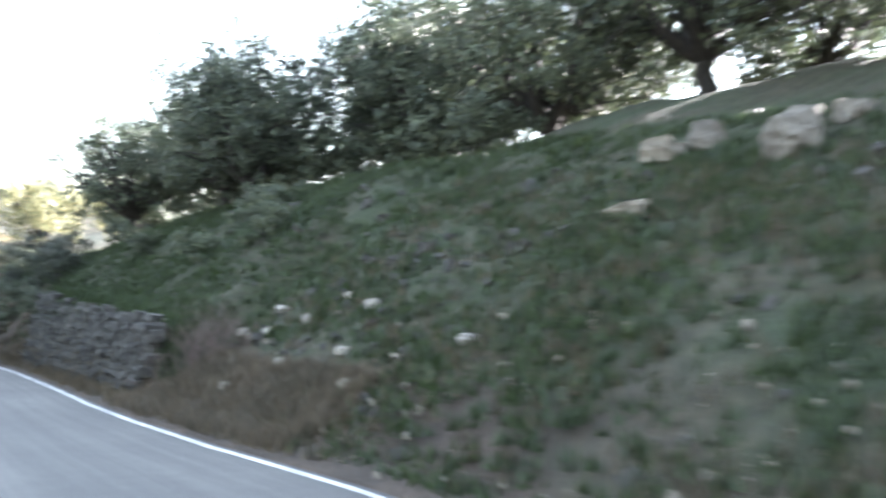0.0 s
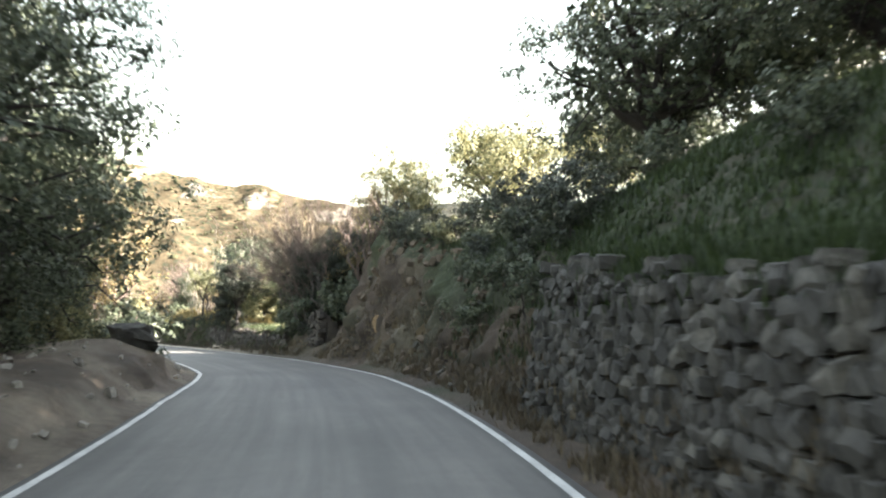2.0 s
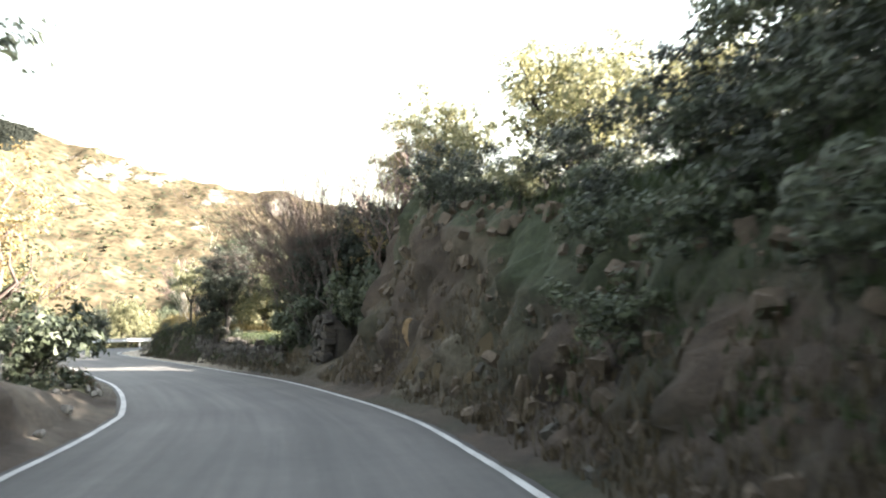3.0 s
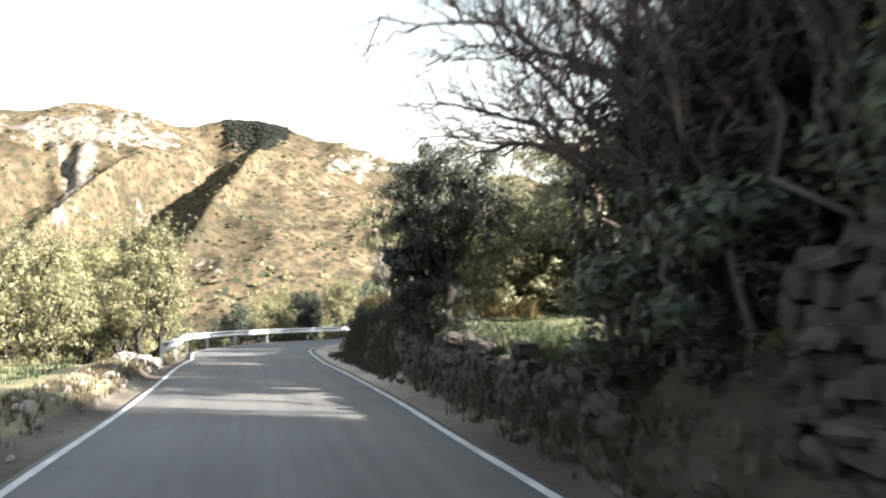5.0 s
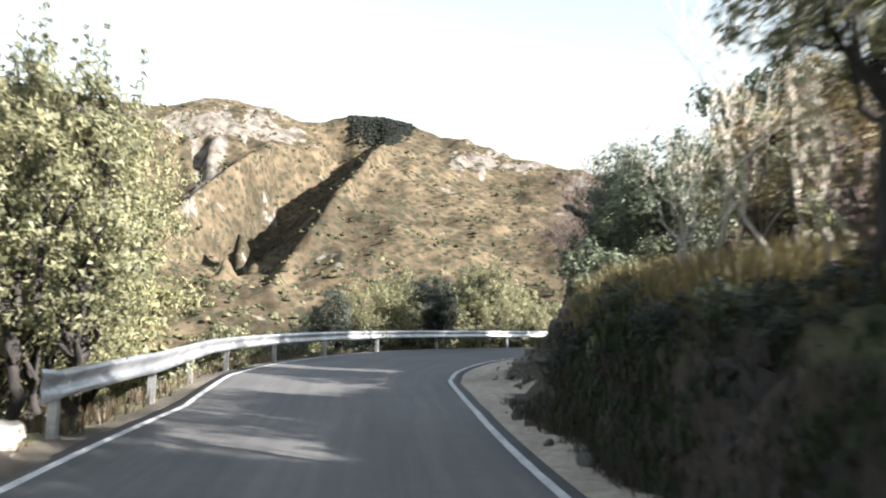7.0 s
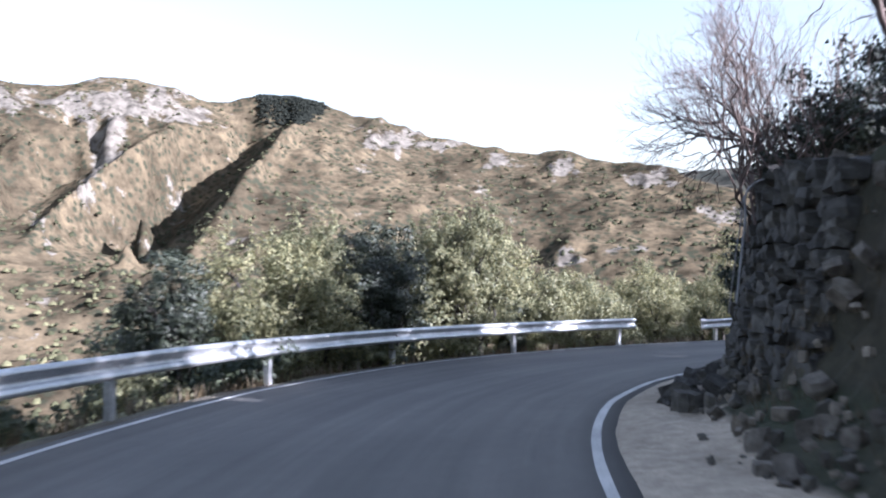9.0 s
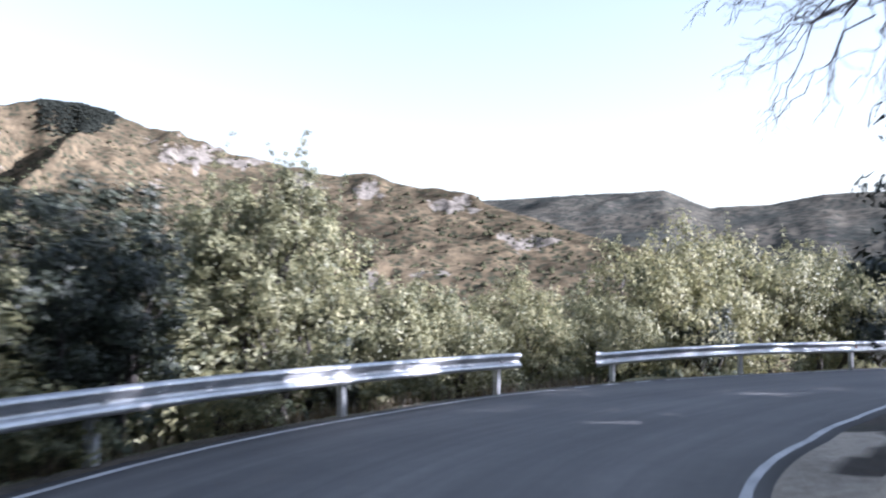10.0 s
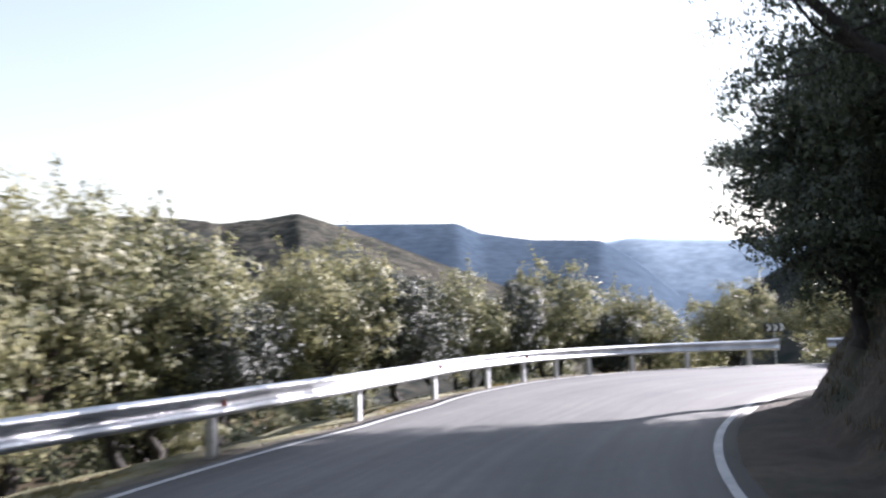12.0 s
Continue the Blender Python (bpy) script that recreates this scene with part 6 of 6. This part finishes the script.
reaching_tree("leafless tree reaching thin limbs above the thicket", 72, (21.3, 48.8, 1.3), (20.9, 48.9, 2.9), ((18.0, 49.6, 4.2), (18.4, 49.2, 5.0), (18.9, 48.8, 5.6), (19.8, 48.6, 6.3), (19.0, 50.2, 4.2)), 0.07)
# slim grey stems at the edge of the thicket
rng = np.random.default_rng(73)
for k in range(15):
    p = on_bank(1, 51.9 + 0.28 * k, rng.uniform(1.25, 1.9))
    bare_tree("sapling", "slim grey-stemmed sapling at the edge of the thicket", 80 + k, pose(p.x, p.y, p.z), 1, rng.uniform(1.5, 2.1), rng.uniform(0.035, 0.06), 2, 0.3, 0.45, 2, (rng.normal(-0.08, 0.08), rng.normal(0, 0.1)), BARK_GREY)


def broken_tree(label, seed, base, elbow, end, radius):
    """A dead tree: a stout upright trunk, one heavy limb bent off to the side with a broken end, and thin shoots standing on it."""
    rng = np.random.default_rng(seed)
    root = new("dead_tree")
    root.matrix_basis = pose(*base)
    e, t = np.array(elbow) - np.array(base), np.array(end) - np.array(base)
    pts = bend(rng, np.array([0, 0, -0.4]), e, 8, 0.03)
    v, f = tube(pts, np.linspace(1.25, 0.95, 8) * radius, 9)
    part("trunk", mesh("trunk", v, f, BARK), root)
    limb = bend(rng, e, t, 8, 0.07)
    v, f = tube(limb, radius * np.array([0.95, 1.05, 0.8, 0.75, 0.78, 0.66, 0.62, 0.5]), 8)
    part("limb", mesh("limb", v, f, BARK), root)
    stub = bend(rng, pts[5], pts[5] + np.array([-0.35, 0.1, 0.55]), 5, 0.04)
    v, f = tube(stub, radius * np.array([0.8, 0.75, 0.7, 0.72, 0.6]), 7)
    part("stub", mesh("stub", v, f, BARK), root)
    for k in range(12):
        tubes = []
        a = limb[rng.integers(1, 8)] if k < 8 else pts[rng.integers(5, 8)]
        w = np.array([rng.normal(0, 0.45), rng.normal(0, 0.45), 1.0])
        w /= np.linalg.norm(w)
        branching(rng, a, w, rng.uniform(0.6, 1.1), radius * 0.2, 3, tubes, 0.55, 0.15, 3)
        v, f = gather(tubes)
        part("shoot", mesh("shoot", v, f, TWIG), root)
    return tagged(root, label, "tree")


broken_tree("dead tree with a broken bent limb and bare shoots", 75, (24.7, 86.6, footing(24.7, 86.6)), (24.45, 86.4, 4.5), (23.45, 86.9, 5.0), 0.13)
bare_tree("dead_tree", "dead leaning tree with bare crooked branches", 34, pose(25.8, 88.2, footing(25.8, 88.2)), 1, 1.7, 0.12, 4, 0.7, 0.1, 3, (-0.35, 0.1))
bare_tree("bare_thicket", "leafless many-stemmed tree on top of the corner wall", 35, pose(25.2, 90.9, 2.75), 9, 1.55, 0.032, 4, 0.42, 0.16, 3, (-0.12, 0.0), category="shrub")
bare_tree("bare_thicket", "leafless reddish thicket on top of the corner wall", 36, pose(26.2, 90.2, 3.0), 12, 1.4, 0.022, 3, 0.45, 0.14, 3, (-0.2, 0.1), category="shrub")
reaching_tree("leafless tree with drooping twigs at the end of the corner wall", 74, (26.3, 92.3, 2.9), (26.0, 92.5, 4.0), ((24.2, 92.9, 4.4), (24.5, 93.1, 4.0), (24.9, 93.0, 3.55), (24.7, 92.6, 5.1), (25.3, 92.5, 5.9)), 0.06)
bare_tree("bare_thicket", "pale bare saplings on the terrace", 37, pose(21.4, 67.6, 1.6), 7, 1.9, 0.022, 2, 0.3, 0.25, 3, (0, 0), STEM_PALE, "shrub")
bare_tree("bare_thicket", "pale bare saplings on the terrace", 38, pose(21.2, 70.4, 1.7), 7, 1.9, 0.022, 2, 0.3, 0.25, 3, (0, 0), STEM_PALE, "shrub")
for k, (x, y) in enumerate(((21.0, 62.6), (21.6, 63.6), (22.3, 62.4), (22.6, 64.0), (21.8, 66.0), (23.2, 65.2))):
    bare_tree("sapling", "tall bare pale sapling on the terrace", 120 + k, pose(x, y, footing(x, y)), 1, 1.9 + 0.15 * (k % 3), 0.028, 3, 0.28, 0.3, 2, (-0.06 + 0.05 * (k % 4), 0.04), STEM_PALE if k % 2 else BARK_GREY)
bare_tree("bare_thicket", "leafless scrub along the top of the bank", 39, pose(20.9, 42.5, footing(20.9, 42.5)), 8, 1.4, 0.03, 3, 0.4, 0.15, 3, (-0.1, 0), category="shrub")
for s_, o_ in ((14.9, 1.5), (14.3, 1.9), (13.6, 1.7), (15.3, 1.9)):
    p = on_bank(1, s_, o_)
    bare_tree("bare_thicket", "dense dark brown brush beside the wall end", int(s_ * 31), pose(p.x, p.y, p.z), 12, 0.55, 0.012, 3, 0.5, 0.1, 3, (-0.1, 0), category="shrub")
bare_tree("bare_thicket", "bare shrub on the dirt mound", 40, pose(11.4, 40.6, 0.7), 8, 1.3, 0.022, 3, 0.45, 0.1, 3, (0, 0), category="shrub")
bare_tree("bare_thicket", "bare shrub beside the field", 41, pose(11.2, 47.5, -0.1), 8, 1.5, 0.022, 3, 0.45, 0.1, 3, (0, 0), category="shrub")
bare_tree("bare_tree", "bare branches reaching over the terrace", 42, pose(22.2, 52.6, 1.0), 2, 2.2, 0.065, 4, 0.42, 0.22, 3, (-0.14, 0.16))


# ---- grass ----
def grass(name, label, spots, count, height, blades, material, seed, width=0.014):
    """Tufts of single blades on stretches of bank: (side, s0, s1, out0, out1)."""
    rng = np.random.default_rng(seed)
    vs = []
    area = np.array([(b - a) * (d - c) for _, a, b, c, d in spots])
    for (side, s0, s1, o0, o1), n in zip(spots, (count * area / area.sum()).astype(int)):
        s, o = rng.uniform(s0, s1, n), rng.uniform(o0, o1, n)
        thick = bumps(s, o, s * 0, 1.3, 3)
        ok = thick > rng.uniform(-0.9, 0.5, n)
        s, o = s[ok], o[ok]
        sec = section(RIGHT_BANK if side > 0 else LEFT_BANK, s)
        z = np.array([np.interp(q, r[:, 0], r[:, 1]) for q, r in zip(o, sec)])
        d = right_line(s) + o if side > 0 else left_line(s) - o
        c = at(s, d, z - 0.03)
        m = len(s)
        for _ in range(blades):
            a = rng.uniform(0, 2 * np.pi, m)
            h = height * rng.uniform(0.5, 1.4, m)
            ln = rng.uniform(0.1, 0.7, m) * h
            root = c + np.stack([rng.normal(0, 0.06, m), rng.normal(0, 0.06, m), np.zeros(m)], 1)
            tip = root + np.stack([np.cos(a) * ln, np.sin(a) * ln, h], 1)
            wv = np.stack([-np.sin(a), np.cos(a), np.zeros(m)], 1) * width
            vs.append(np.stack([root - wv, root + wv, tip], 1))
    v = np.concatenate(vs).reshape(-1, 3)
    tagged(new(name, mesh(name, v, np.arange(len(v)).reshape(-1, 3), material, False)), label, "grass", kind="stuff")


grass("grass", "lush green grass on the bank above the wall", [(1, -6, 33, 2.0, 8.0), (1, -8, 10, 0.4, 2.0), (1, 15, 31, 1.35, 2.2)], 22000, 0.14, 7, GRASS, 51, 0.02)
grass("grass", "grass hanging over the top of the stone wall", [(1, 15.2, 30.4, 1.12, 1.75)], 2600, 0.22, 8, GRASS, 62, 0.016)
grass("grass", "green grass and weeds on the terrace", [(1, 53, 72, 1.1, 6.0)], 5000, 0.09, 6, GRASS, 52, 0.018)
grass("grass", "green grass of the olive field", [(-1, 47, 76, 2.4, 14.0)], 9000, 0.12, 5, GRASS, 53, 0.02)
grass("dry_grass", "dry brown grass along the foot of the banks", [(1, 8, 31, 0.3, 1.0), (1, 31, 50, 0.5, 1.4), (1, 52, 60, 0.5, 1.0)], 3200, 0.16, 7, STRAW, 54, 0.014)
grass("dry_grass", "heap of dry brown brush at the road edge", [(1, 9.0, 15.4, 0.35, 1.6)], 4200, 0.2, 9, BRUSH, 55, 0.014)
grass("dry_grass", "dry golden grass on the field edge", [(-1, 48, 75, 0.5, 1.6)], 1000, 0.13, 6, STRAW, 56, 0.014)
grass("dry_grass", "tall yellow grass on the terrace bank", [(1, 65, 80, 1.4, 3.8)], 2200, 0.42, 8, GOLD, 57, 0.012)
grass("dry_grass", "dark dry weeds hanging down the terrace wall", [(1, 55, 80, 0.6, 1.35)], 2200, 0.17, 9, WEED, 64, 0.01)
grass("grass", "weeds among the stones of the banks", [(1, 31, 48, 2.0, 4.0), (1, 31, 37, 1.0, 2.4), (1, 54, 80, 0.7, 2.0), (1, 54, 80, 0.85, 1.5)], 5600, 0.16, 6, GRASS, 58, 0.016)
grass("dry_grass", "thin brown weeds on the shaded bank of the bend", [(1, 80, 97, 1.6, 4.0), (1, 101, 130, 1.3, 4.0)], 2600, 0.14, 8, STRAW, 60, 0.008)
grass("dry_grass", "pale dry tufts among the grass of the bank", [(1, -6, 14, 0.5, 6.0)], 2200, 0.2, 9, STRAW, 61, 0.01)
grass("dry_grass", "weeds below the guard rail", [(-1, 76, 113, 0.6, 3.0)], 3800, 0.25, 6, STRAW, 59, 0.016)
grass("leaf_litter", "yellow straw and leaf litter below the guard rail", [(-1, 112, 140, 0.5, 4.5)], 5200, 0.06, 6, GOLD, 63, 0.016)


# ---- shrubs over the valley side ----
def valley_shrubs(count, seed):
    rng = np.random.default_rng(seed)
    x, y = rng.uniform(-170, 190, count * 3), rng.uniform(60, 300, count * 3)
    s, d = nearest(x, y)
    ok = (d < -19)
    x, y, d = x[ok][:count], y[ok][:count], d[ok][:count]
    z = land(x, y)
    r = rng.uniform(0.8, 2.4, len(x)) * np.clip(np.abs(d) / 40, 0.7, 1.5)
    n = 26
    off = rng.normal(0, 1, (len(x), n, 3))
    off /= np.linalg.norm(off, axis=2)[..., None]
    off[..., 2] = np.abs(off[..., 2]) * 1.1
    c = np.stack([x, y, z], 1)[:, None] + off * r[:, None, None] * rng.uniform(0.6, 1.05, (len(x), n, 1))
    a, b = rng.normal(0, 1, c.shape), rng.normal(0, 1, c.shape)
    a /= np.linalg.norm(a, axis=2)[..., None]
    b /= np.linalg.norm(b, axis=2)[..., None]
    w = (r * 0.36)[:, None, None]
    v = np.stack([c - a * w, c + b * w, c + a * w, c - b * w], 2).reshape(-1, 3)
    tagged(new("valley_shrubs", mesh("valley_shrubs", v, np.arange(len(v)).reshape(-1, 4), GROVE, False)), "olive trees and scrub covering the valley side", "shrubs", kind="stuff")


valley_shrubs(1500, 91)
